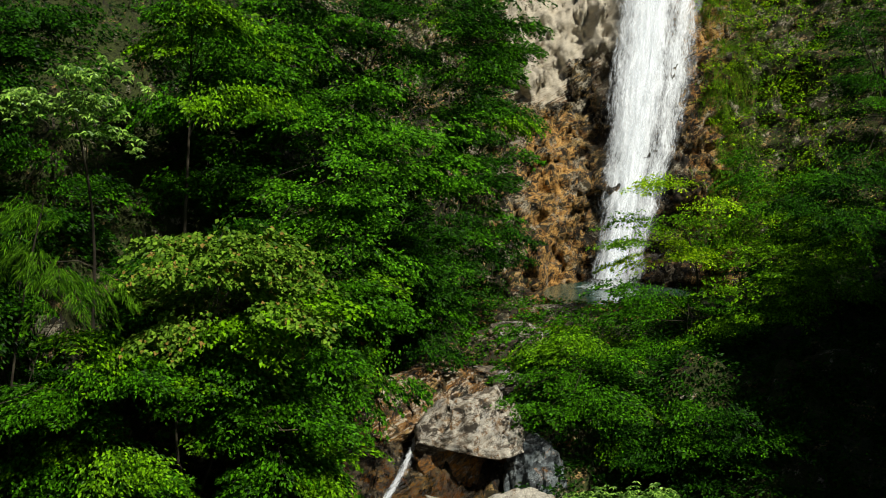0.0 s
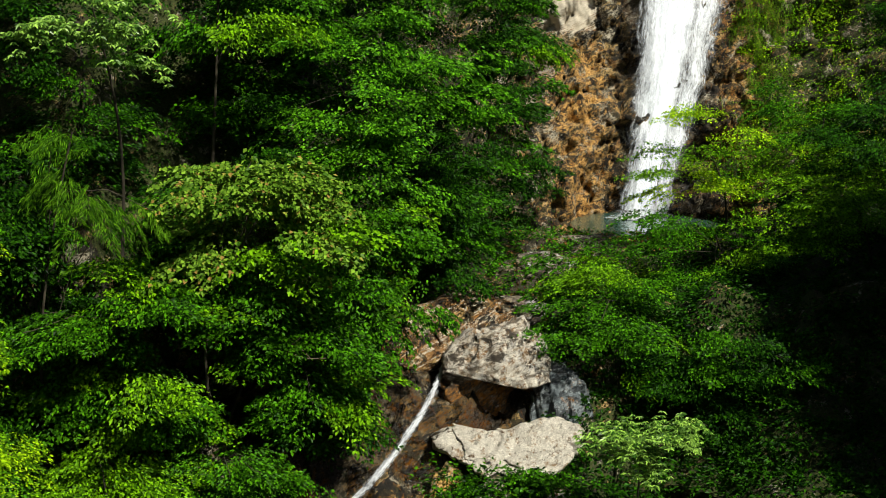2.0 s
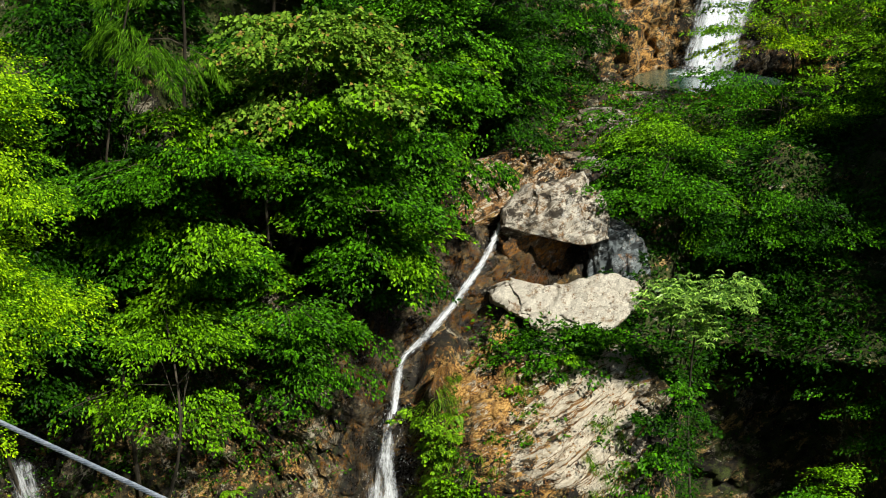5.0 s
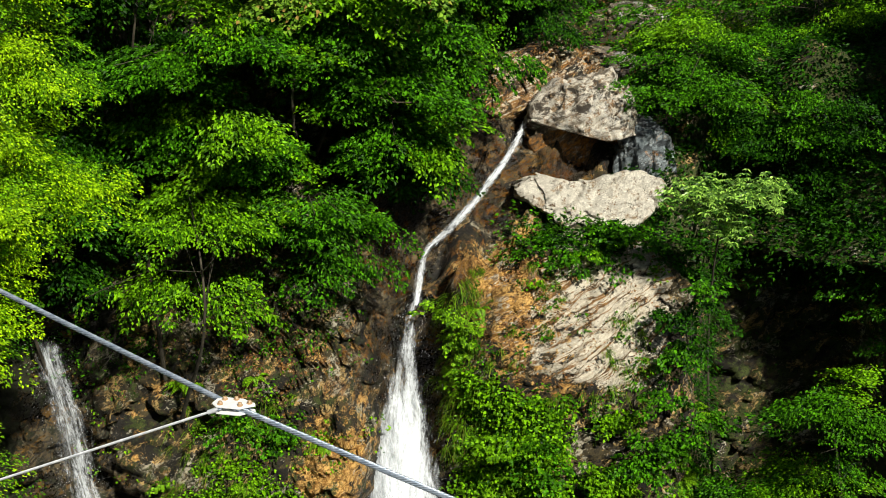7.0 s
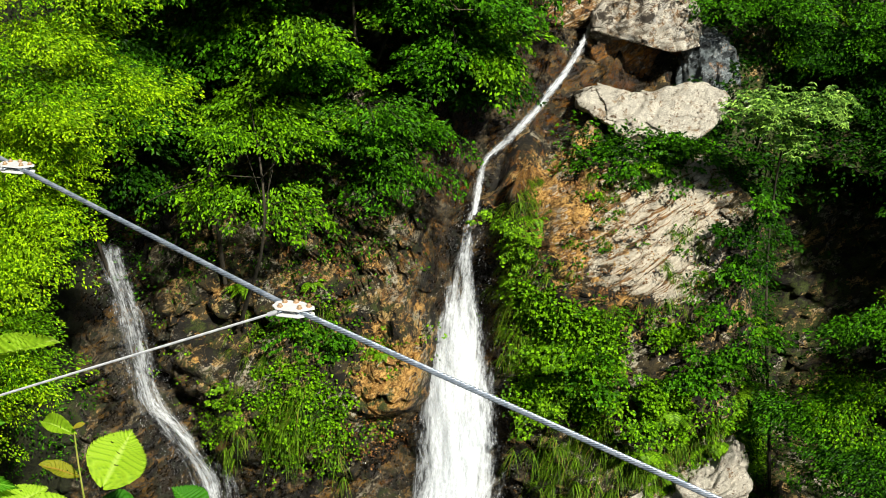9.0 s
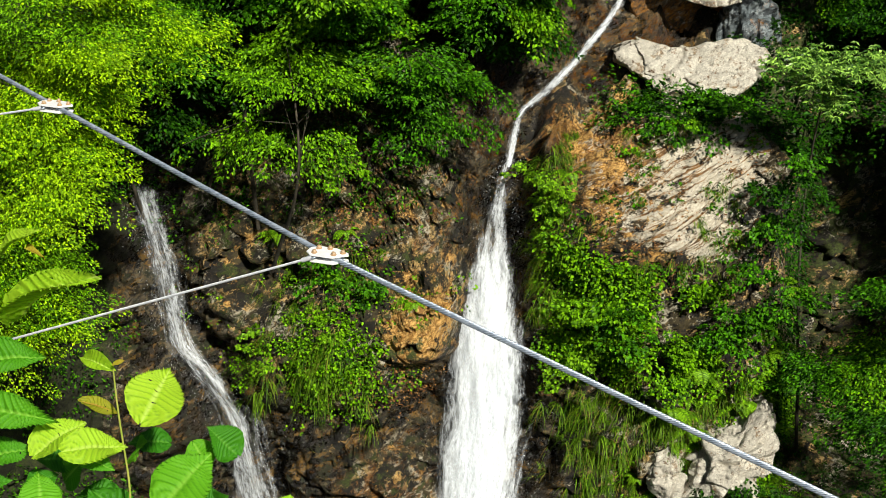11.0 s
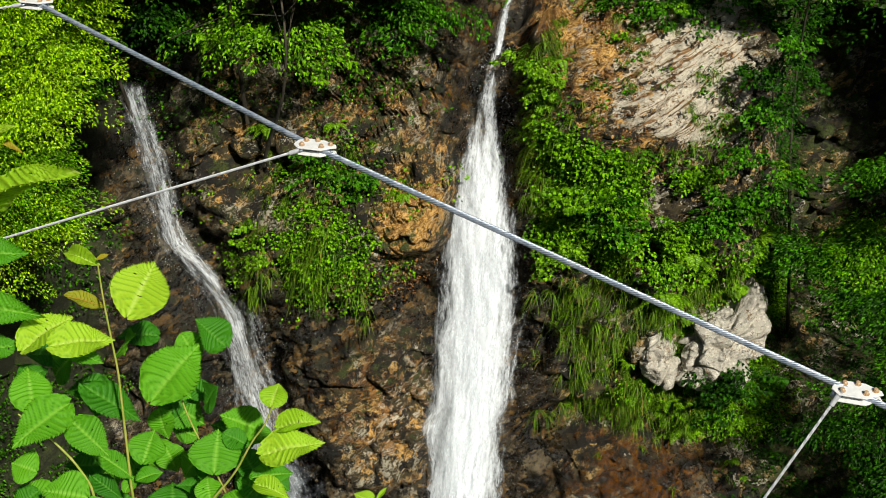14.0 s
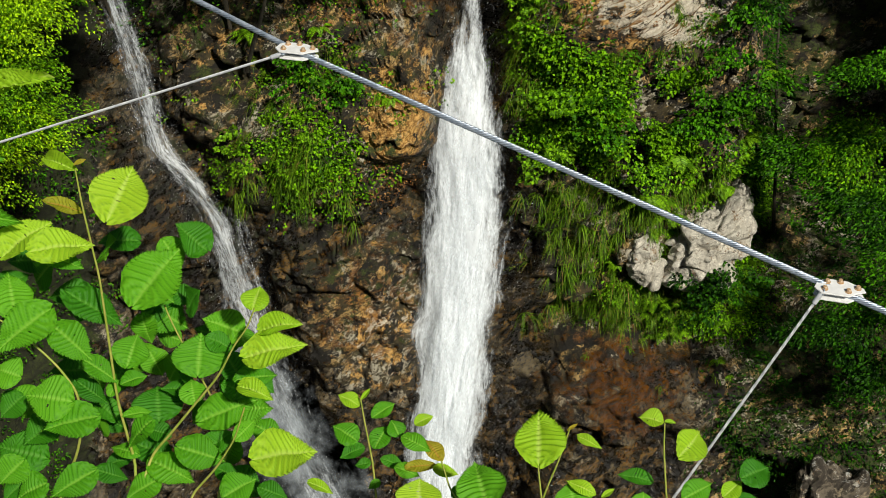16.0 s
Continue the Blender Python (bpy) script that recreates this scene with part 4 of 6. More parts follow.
def tree(label, base, crown, radii, sprays, leaf, material, seed, size=0.55, per=34, tiers=5, droop=0.5, whorl=0, trunk_r=0.036, limb_share=0.05, name="tree", category="tree", flat=0.25, group=""):
    """base: foot of the trunk; crown: middle of the crown, both in the world; leaf: length and width."""
    rng = np.random.default_rng(seed)
    base, crown = np.array(base, float), np.array(crown, float)
    root = thing(name, *base, label=label, category=category, group=group)
    top = crown - base
    t = np.linspace(0, 1, 9)[:, None]
    bow = np.array((rng.normal(0, 0.08), rng.normal(0, 0.08), 0)) * np.linalg.norm(top)
    stem = top * t * np.array((1, 1, 0)) + np.array((0, 0, 1)) * (top[2] + 0.3 * radii[2]) * t ** 0.8 + bow * np.sin(np.pi * t) + np.array((0, 0, -0.25)) * (1 - t)
    tk = Tubes(6)
    tk.add(stem, trunk_r, trunk_r * 0.35)
    sprays = int(sprays * DENSE)
    p, out, own = crown_sprays(rng, radii, sprays, tiers, crisp=bool(whorl))
    size, per, leaf = size * 1.12, int(per * 2.3), (leaf[0] * 0.58, leaf[1] * 0.74)
    sz = size * (0.6 + 0.7 * rng.random(sprays))
    at = top + p
    young = (hash3(own, own * 0, own * 0, seed) < 0.25) if material in BRIGHTER else np.zeros(sprays, bool)
    for name_, pick, mat in (("crown", ~young, material), ("young_foliage", young, BRIGHTER.get(material))):
        if pick.any():
            bl = Blades()
            spray_leaves(bl, rng, at[pick] - out[pick] * sz[pick, None] * 0.5, out[pick], sz[pick], per, *leaf, droop=droop, whorl=whorl, flat=flat)
            part(name_, bl.mesh(name_, mat), root, "brighter young leaves" if name_ != "crown" else "")
    for i in np.flatnonzero(rng.random(sprays) < limb_share):
        a = stem[int((0.55 + 0.4 * rng.random()) * 8)]
        m = (a + at[i]) / 2 + np.array((0, 0, 0.12)) * np.linalg.norm(at[i] - a)
        tk.add([a, a * 0.5 + m * 0.5, m, m * 0.5 + at[i] * 0.5, at[i], at[i] + out[i] * sz[i] * 0.3], trunk_r * 0.2, 0.005)
    part("trunk", tk.mesh("trunk", BARK), root)
    return root


def ground_at(x, y):
    """Height of the land at a place behind the lower cliff's edge."""
    return float(floor_z(np.array([x], float), np.array([y], float))[0])


def rooted(x, y):
    z = ground_at(x, y)
    lz = float(lip_z(np.array([x], float))[0])
    ly = float(cliff_y(np.array([x], float), np.array([lz]))[0])
    if y < ly:
        zs = np.linspace(0.5, lz, 60)
        ys = cliff_y(np.full(60, x), zs)
        z = float(zs[np.argmin(np.abs(ys - y))])
    return (x, y, min(z, 30))


LEFT = "trees of the wooded slope"
tree("tree with whorls of glossy evergreen leaves in level tiers", rooted(-5.6, 21.5), (-5.15, 18.5, 19.15), (0.95, 0.6, 1.15), 40, (0.14, 0.046), GLOSSY, 1, 0.42, 36, 5, 0.7, 6, group=LEFT)
tree("broadleaf tree with hanging sprays", rooted(-4.6, 24.0), (-4.02, 22.0, 20.3), (1.1, 1.0, 1.1), 90, (0.12, 0.055), GREEN, 2, 0.6, 34, 4, 0.6, group=LEFT)
tree("broad green tree over the stream valley", rooted(-2.9, 26.0), (-1.75, 24.0, 17.9), (2.0, 1.6, 1.75), 300, (0.125, 0.062), VIVID, 3, 0.6, 36, 7, 0.3, group=LEFT)
tree("dark leafy tree high on the slope", rooted(-2.4, 31.0), (-1.0, 29.0, 20.9), (2.6, 1.8, 1.6), 240, (0.12, 0.062), SHADED, 4, 0.7, 36, 5, 0.3, group=LEFT)
tree("dark leafy tree high on the slope", rooted(-4.4, 26.5), (-4.0, 25.0, 18.4), (1.6, 1.4, 1.8), 180, (0.12, 0.062), SHADED, 5, 0.65, 34, 6, 0.3, group=LEFT)
tree("bright leafy tree leaning out beside the upper fall", rooted(-0.3, 36.0), (0.8, 34.0, 21.3), (1.4, 1.2, 1.6), 170, (0.13, 0.065), GREEN, 6, 0.65, 36, 5, 0.3, group=LEFT)
tree("deep green tree in shade beside the valley", rooted(0.0, 34.0), (0.9, 32.0, 18.0), (1.0, 1.0, 2.6), 200, (0.13, 0.065), SHADED, 7, 0.6, 36, 8, 0.35, group=LEFT)
tree("olive-green tree with broad pale leaves and russet tips", rooted(-3.6, 21.6), (-2.95, 19.8, 16.3), (1.65, 1.2, 1.0), 150, (0.14, 0.085), OLIVE, 8, 0.6, 30, 4, 0.4, group=LEFT)
tree("cedar with drooping feathery foliage", rooted(-6.2, 20.6), (-5.45, 18.6, 17.35), (0.95, 0.55, 1.0), 32, (0.17, 0.017), CEDAR, 9, 0.36, 44, 5, 1.5, flat=0.9, group=LEFT)
tree("dark green broadleaf on the slope", rooted(-5.6, 21.0), (-4.9, 19.0, 14.95), (1.4, 1.1, 0.95), 130, (0.115, 0.052), GREEN, 10, 0.55, 36, 4, 0.4, group=LEFT)
tree("green broadleaf overhanging the rock chute", rooted(-3.3, 22.4), (-2.5, 21.0, 14.2), (1.5, 1.2, 0.95), 170, (0.12, 0.062), GREEN, 11, 0.55, 36, 4, 0.35, group=LEFT)
tree("broadleaf in shaded green on the slope", rooted(-6.9, 24.0), (-6.4, 22.5, 17.5), (1.3, 1.2, 1.4), 130, (0.12, 0.055), SHADED, 12, 0.6, 34, 5, 0.4, group=LEFT)
tree("fresh green maple drooping over the cliff edge", rooted(-5.9, 20.4), (-5.3, 19.2, 12.3), (1.2, 1.0, 1.1), 120, (0.105, 0.05), LIME, 13, 0.55, 36, 5, 0.7, group=LEFT)
tree("green maple with layered sprays over the cliff edge", rooted(-4.2, 21.3), (-3.8, 20.3, 12.4), (1.15, 0.9, 0.8), 120, (0.105, 0.05), GREEN, 14, 0.5, 38, 4, 0.45, group=LEFT)
tree("sunlit yellow-green maple on the side wall", (-9.6, 15.2, 11.2), (-6.5, 14.0, 14.3), (1.15, 0.9, 1.15), 400, (0.065, 0.028), FRESH, 15, 0.5, 46, 8, 0.4, group=LEFT)
tree("sunlit yellow-green maple on the side wall", (-9.4, 14.6, 9.0), (-7.05, 13.5, 11.4), (0.75, 0.7, 1.3), 300, (0.065, 0.028), FRESH, 16, 0.5, 42, 6, 0.45, group=LEFT)
tree("sunlit yellow-green maple on the side wall", (-9.5, 15.0, 10.0), (-6.85, 13.9, 12.9), (0.9, 0.8, 0.9), 260, (0.065, 0.028), FRESH, 29, 0.5, 44, 6, 0.4, group=LEFT)
tree("sunlit yellow-green maple on the side wall", (-9.6, 15.4, 13.0), (-5.95, 14.4, 16.2), (0.8, 0.7, 1.0), 200, (0.065, 0.028), FRESH, 31, 0.5, 44, 6, 0.4, group=LEFT)
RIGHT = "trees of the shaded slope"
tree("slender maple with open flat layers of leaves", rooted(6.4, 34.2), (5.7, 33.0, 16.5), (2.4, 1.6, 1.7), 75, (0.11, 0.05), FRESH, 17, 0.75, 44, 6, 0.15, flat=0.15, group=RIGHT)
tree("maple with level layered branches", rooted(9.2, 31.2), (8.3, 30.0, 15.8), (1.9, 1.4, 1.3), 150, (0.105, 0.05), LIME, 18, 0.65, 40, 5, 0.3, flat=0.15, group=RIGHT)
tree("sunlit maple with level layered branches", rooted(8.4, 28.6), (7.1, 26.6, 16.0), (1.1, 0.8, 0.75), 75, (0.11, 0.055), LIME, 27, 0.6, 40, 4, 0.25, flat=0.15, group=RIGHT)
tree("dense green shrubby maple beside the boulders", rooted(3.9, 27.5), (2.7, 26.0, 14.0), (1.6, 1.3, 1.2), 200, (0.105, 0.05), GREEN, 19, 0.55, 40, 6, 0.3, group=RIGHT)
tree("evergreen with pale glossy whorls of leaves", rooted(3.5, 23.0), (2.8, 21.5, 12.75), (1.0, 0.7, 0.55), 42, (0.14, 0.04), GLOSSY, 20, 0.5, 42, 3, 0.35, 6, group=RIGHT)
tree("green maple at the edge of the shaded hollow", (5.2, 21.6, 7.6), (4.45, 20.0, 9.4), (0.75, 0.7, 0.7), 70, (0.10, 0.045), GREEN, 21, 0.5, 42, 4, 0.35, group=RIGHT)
tree("dark tree in the shade of the slope", rooted(6.3, 27.5), (5.6, 26.0, 11.2), (2.4, 1.6, 1.8), 260, (0.11, 0.05), SHADED, 22, 0.65, 38, 7, 0.35, group=RIGHT)
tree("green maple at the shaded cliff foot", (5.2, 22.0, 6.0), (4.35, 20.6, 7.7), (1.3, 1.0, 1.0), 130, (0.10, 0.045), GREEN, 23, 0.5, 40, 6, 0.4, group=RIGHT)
tree("dark maple at the shaded cliff foot", (6.4, 20.6, 3.5), (5.2, 19.2, 6.2), (1.4, 1.0, 2.0), 170, (0.10, 0.048), SHADED, 24, 0.55, 38, 7, 0.4, group=RIGHT)
tree("tall dark tree beside the upper fall", rooted(13.0, 39.5), (12.2, 38.0, 20.2), (1.7, 1.6, 2.9), 200, (0.12, 0.055), SHADED, 25, 0.75, 36, 8, 0.35, trunk_r=0.2, group=RIGHT)
tree("green tree on the shoulder of the upper cliff", rooted(9.2, 35.0), (8.6, 33.5, 17.3), (1.8, 1.4, 1.5), 170, (0.11, 0.05), GREEN, 26, 0.65, 38, 6, 0.35, group=RIGHT)


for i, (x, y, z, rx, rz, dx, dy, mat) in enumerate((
        (4.7, 25.0, 13.0, 1.5, 1.3, 0.7, 1.4, SHADED), (7.2, 25.5, 12.0, 1.6, 1.4, 0.8, 1.2, SHADED), (8.6, 26.0, 11.8, 1.6, 1.6, 0.8, 1.2, SHADED),
        (7.0, 23.5, 10.4, 1.5, 1.6, 0.9, 0.8, SHADED), (5.4, 30.0, 14.9, 1.7, 1.1, 0.6, 1.2, GREEN),
        (8.8, 30.0, 16.6, 1.7, 1.6, 0.8, 1.0, SHADED), (3.4, 28.9, 13.8, 1.2, 0.8, 0.5, 1.0, GREEN), (2.9, 29.8, 14.2, 0.9, 0.45, 0.6, 1.0, GREEN))):
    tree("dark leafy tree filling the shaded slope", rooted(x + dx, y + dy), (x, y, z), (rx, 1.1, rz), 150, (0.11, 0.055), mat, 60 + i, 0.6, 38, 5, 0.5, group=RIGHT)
for i, (x, y, z, rx, rz, mat) in enumerate((
        (-4.2, 22.4, 16.3, 1.4, 1.3, SHADED), (-6.3, 20.6, 14.6, 1.3, 1.3, SHADED), (-2.2, 23.4, 15.6, 1.4, 1.0, GREEN), (-0.6, 26.6, 16.0, 1.1, 1.3, SHADED),
        (-0.6, 30.5, 16.8, 1.2, 1.8, SHADED), (-3.0, 27.0, 20.9, 1.7, 1.4, SHADED), (-7.4, 19.6, 13.0, 1.1, 1.4, SHADED), (-6.9, 21.5, 20.2, 1.4, 1.4, SHADED), (-2.6, 22.5, 13.0, 0.8, 0.6, SHADED),
        (-2.5, 24.2, 14.1, 0.9, 0.7, GREEN), (-2.1, 26.2, 15.0, 0.8, 0.8, GREEN), (-0.9, 28.8, 15.3, 0.9, 0.9, SHADED), (-5.2, 20.2, 13.6, 1.2, 0.8, GREEN), (-3.4, 20.8, 14.8, 1.2, 0.7, GREEN), (-6.8, 19.6, 16.4, 0.9, 1.2, SHADED), (-3.6, 24.5, 20.0, 1.3, 1.0, GREEN))):
    tree("dark leafy tree on the wooded slope", rooted(x - 0.7, y + 1.3), (x, y, z), (rx, 1.1, rz), 140, (0.12, 0.06), mat, 80 + i, 0.6, 38, 5, 0.5, group=LEFT)


SHRUBS = "shrubs of the cliff"
for i, (x, y, z, rx, rz, n, mat) in enumerate((
        (0.0, 20.1, 8.55, 0.75, 0.55, 36, GREEN), (0.85, 20.1, 8.2, 0.6, 0.5, 30, LIME), (-0.5, 20.2, 7.8, 0.5, 0.5, 22, FERN), (1.95, 20.3, 8.6, 0.5, 0.6, 26, GREEN), (0.25, 22.4, 11.35, 0.6, 0.35, 24, GREEN),
        (1.3, 22.6, 11.45, 0.7, 0.4, 30, GREEN), (-1.5, 21.2, 10.4, 0.35, 0.45, 16, FERN), (2.4, 21.4, 10.6, 0.6, 0.7, 34, SHADED), (2.5, 20.6, 9.3, 0.5, 0.5, 26, GREEN),
        (-4.6, 20.0, 8.9, 0.6, 0.3, 18, GREEN), (-5.6, 20.0, 7.6, 0.5, 0.4, 18, FERN), (2.3, 20.2, 5.6, 0.6, 0.5, 26, SHADED))):
    tree("small leafy shrub rooted in a crack of the cliff", (x + 0.05, y + 0.45, z - 0.5 * rz), (x, y, z), (rx, 0.35, rz), n, (0.10, 0.07), mat, 120 + i, 0.3, 22, 3, 0.7, trunk_r=0.018, name="shrub", category="shrub", group=SHRUBS)


# ---- ground cover, sedge and ferns ----
def places(weight, count, rng):
    w = (weight * LAND_A).ravel()
    i = rng.choice(w.size, count, p=w / w.sum())
    jitter = rng.normal(0, 0.03, (count, 3))
    return LAND.reshape(-1, 3)[i] + jitter, LAND_N.reshape(-1, 3)[i]


def cover(name, label, weight, count, leaf, material, seed, size=0.3, per=10, droop=0.45, category="undergrowth"):
    rng = np.random.default_rng(seed)
    at, nrm = places(weight, count, rng)
    out = unit(nrm * np.array((1, 1, 0.4)) + rng.normal(0, 0.45, nrm.shape))
    bl = Blades()
    spray_leaves(bl, rng, at + nrm * 0.02, out, size * (0.6 + 0.8 * rng.random(count)), int(per * 1.3), leaf[0] * 0.8, leaf[1] * 0.85, droop=droop, flat=0.35, spread=0.8)
    tagged(new(name, bl.mesh(name, material)), label, category, kind="stuff")


def sedge(name, label, weight, count, seed, length=0.27, per=18, material=None):
    rng = np.random.default_rng(seed)
    at, nrm = places(weight, count, rng)
    at, nrm = np.repeat(at, per, 0) + rng.normal(0, 0.025, (count * per, 3)), np.repeat(nrm, per, 0)
    way = unit(nrm * 0.9 + np.array((0, 0, 0.55)) + rng.normal(0, 0.45, nrm.shape))
    bl = Blades()
    n = len(at)
    bl.strips(at, way, length * (0.5 + 0.8 * rng.random(n)), 0.008 + 0.005 * rng.random(n), 0.7 + 0.7 * rng.random(n), 3)
    tagged(new(name, bl.mesh(name, material or GRASS)), label, "grass", kind="stuff")


LX, LY, LZ = LAND[..., 0], LAND[..., 1], LAND[..., 2]
OFF = LX - stream_x(LY)
LIM = 9.95 - 0.25 * (LX + 0.9)
VALLEY, LOWER, UPPER = (LAND_K == 2) * 1.0, (LAND_K == 1) * 1.0, (LAND_K == 3) * 1.0
patchy = smooth(-0.25, 0.2, fbm(LAND * 0.9, 3, 91))
tufts = smooth(-0.1, 0.25, fbm(LAND * 1.4, 3, 95))
NEAR = smooth(-16, -11, LX) * smooth(18, 13, LX)
cover("undergrowth", "dense dark green undergrowth on the wooded bank", VALLEY * smooth(-0.9, -1.6, OFF) * NEAR, 6500, (0.105, 0.05), SHADED, 201, 0.4, 11)
cover("undergrowth", "fresh green undergrowth on the wooded bank", VALLEY * smooth(-0.7, -1.4, OFF) * NEAR * patchy, 2500, (0.08, 0.04), GREEN, 202, 0.4, 11)
cover("undergrowth", "dark undergrowth on the shaded bank", VALLEY * smooth(1.4, 2.2, OFF - 1.2 * smooth(26.5, 27.5, LY) * smooth(29.5, 28.5, LY)) * NEAR, 6000, (0.10, 0.05), SHADED, 203, 0.4, 11)
cover("undergrowth", "dense leafy plants on the near part of the shaded bank", VALLEY * smooth(1.6, 2.4, OFF) * smooth(11.5, 9.5, LX) * smooth(33, 31, LY), 8000, (0.11, 0.055), SHADED, 219, 0.42, 10)
cover("undergrowth", "leafy plants along the top of the cliff", LOWER * smooth(-2.9, -3.8, LX) * smooth(9.3, 10.8, LZ + 0.8 * patchy) * NEAR, 3200, (0.075, 0.036), GREEN, 204, 0.35, 10)
# dark leaf colour here carries the shade of the hollow
cover("undergrowth", "leafy plants on the shaded cliff", LOWER * smooth(2.0, 2.6, LX) * (1 - 0.85 * smooth(2.8, 3.4, LX) * smooth(4.5, 6, LZ)) * NEAR, 4200, (0.075, 0.036), SHADED, 205, 0.36, 10)
cover("undergrowth", "leafy plants clinging to the buttress", LOWER * tufts * (smooth(-1.5, -0.9, LX) * smooth(2.4, 1.8, LX)) * (smooth(-0.15, -0.45, LZ - LIM) * smooth(7.2, 7.9, LZ) * smooth(1.8, 1.2, LX) + 0.5 * bump(LX, 2.2, 0.3) * smooth(5.5, 8, LZ)), 1500, (0.075, 0.058), LIME, 206, 0.26, 9)
cover("undergrowth", "leafy plants on the ledge between the falls", LOWER * tufts ** 2 * bump(LX, -5.0, 1.2) * bump(LZ, 7.9, 0.9), 520, (0.062, 0.052), LIME, 207, 0.24, 9)
cover("undergrowth", "plants under the boulders at the top of the buttress", VALLEY * smooth(24.2, 23.4, LY) * smooth(-0.9, -0.3, LX) * smooth(2.6, 1.8, LX), 420, (0.09, 0.045), GREEN, 208, 0.35, 10)
cover("undergrowth", "dark plants on the shaded side of the upper cliff", UPPER * smooth(2.6, 1.4, LX) * NEAR, 4500, (0.09, 0.045), SHADED, 209, 0.5, 10)
cover("undergrowth", "green plants hanging beside the upper fall", UPPER * smooth(9.3, 10.2, LX + 0.5 * patchy) * NEAR, 2600, (0.10, 0.05), LIME, 220, 0.5, 10)
cover("undergrowth", "fresh green plants beside the upper fall", UPPER * smooth(8.9, 9.6, LX) * smooth(13.5, 12, LX) * tufts, 1700, (0.11, 0.06), FRESH, 214, 0.5, 10)
cover("undergrowth", "creeping plants beside the side fall", LOWER * patchy * smooth(-8.2, -8.7, LX) * NEAR, 2400, (0.07, 0.04), GREEN, 210, 0.3, 10)
cover("undergrowth", "leafy plants hanging below the white outcrop", LOWER * tufts * smooth(0.1, 0.6, LX) * smooth(3.6, 3.0, LX) * smooth(3.9, 4.4, LZ) * smooth(6.1, 5.6, LZ), 1000, (0.072, 0.036), LIME, 212, 0.28, 10)
# again the dark leaf colour, for shade at the cliff foot
cover("undergrowth", "dark plants at the shaded cliff foot", LOWER * smooth(2.6, 3.4, LX) * smooth(5.2, 4.6, LZ) * smooth(1.4, 2.2, LZ) * NEAR, 1500, (0.085, 0.042), SHADED, 213, 0.34, 10)
cover("leaf_litter", "russet fallen leaves beside the stream", VALLEY * bump(OFF, 0, 2.6) * smooth(27.5, 29, LY) * smooth(36, 34, LY) * patchy, 700, (0.09, 0.05), DRY, 211, 0.3, 5, 0.1, category="leaf litter")
cover("leaf_litter", "russet fallen leaves on the ledge between the falls", LOWER * bump(LX, -3.7, 0.5) * bump(LZ, 6.9, 0.35), 90, (0.05, 0.035), DRY, 215, 0.15, 4, 0.1, category="leaf litter")
FACE = LOWER * smooth(-1.4, -0.9, LX) * smooth(2.2, 1.7, LX) * smooth(9.0, 9.6, LZ)
cover("undergrowth", "small plants in cracks of the pale buttress face", FACE * tufts ** 3, 130, (0.07, 0.045), GREEN, 216, 0.2, 8)
cover("leaf_litter", "russet fallen leaves caught on the buttress face", FACE * patchy * (bump(LZ, 10.7, 0.45) + 0.4), 220, (0.055, 0.035), DRY, 217, 0.14, 4, 0.1, category="leaf litter")
cover("undergrowth", "low green plants among the stones of the valley stream", VALLEY * bump(OFF, 0, 2.4) * smooth(27.6, 28.6, LY) * smooth(37, 35, LY) * (0.4 + tufts), 2000, (0.10, 0.055), GREEN, 218, 0.35, 10)
sedge("sedge", "sedge tufts in cracks of the pale buttress face", FACE * tufts ** 2, 70, 226, 0.22)
sedge("sedge", "drooping green sedge on the buttress", LOWER * patchy * smooth(-1.4, -0.9, LX) * smooth(2.5, 1.9, LX) * (bump(LZ, 7.0, 1.0) + 0.8 * bump(LZ, 5.0, 0.6)), 420, 221)
sedge("sedge", "drooping sedge beside the main fall", LOWER * bump(LX, -1.35, 0.28) * smooth(7.6, 8.4, LZ) * smooth(11.3, 10.6, LZ), 150, 222)
sedge("sedge", "hanging sedge below the white outcrop", LOWER * patchy * smooth(0.0, 0.5, LX) * smooth(3.2, 2.6, LX) * bump(LZ, 4.9, 0.6), 170, 225)
sedge("sedge", "sedge tufts on the ledge between the falls", LOWER * patchy * bump(LX, -4.7, 1.0) * bump(LZ, 7.6, 0.9), 160, 223)
sedge("sedge", "yellow-green grass tufts on the upper cliff", UPPER * bump(LX, 10.0, 0.9) * smooth(16, 18, LZ) * patchy, 900, 224, 0.6)


def fern_fronds(seed, fronds=8, length=0.5):
    """A clump of arching fern fronds, its crown at the origin, facing -y."""
    rng = np.random.default_rng(seed)
    bl = Blades()
    for k in range(fronds):
        a = rng.uniform(-1.5, 1.5)
        way = np.array((math.sin(a), -math.cos(a) * 0.8, 0.55 + 0.5 * rng.random()))
        way /= np.linalg.norm(way)
        size = length * (0.7 + 0.5 * rng.random())
        t = np.linspace(0.12, 0.98, 26)[:, None]
        mid = way * size * t + np.array((0, 0, -1.0)) * size * 0.75 * t ** 2
        d = unit(np.gradient(mid, axis=0))
        side = unit(np.cross(d, (0, 0, 1.0)))
        up = np.cross(side, d)
        reach = size * 0.19 * np.sin(np.pi * np.clip(t[:, 0] * 0.85 + 0.14, 0, 1)) ** 0.8
        for sgn in (-1, 1):
            bl.add(mid, side * sgn + 0.35 * d - 0.15 * up, up, reach, 0.0155 * size / 0.5, 0.15, 0.05, 0.35)
        bl.strips(np.zeros((1, 3)), way[None], size, 0.006, 0.75, 6)
    return bl.mesh("fronds", FERN)


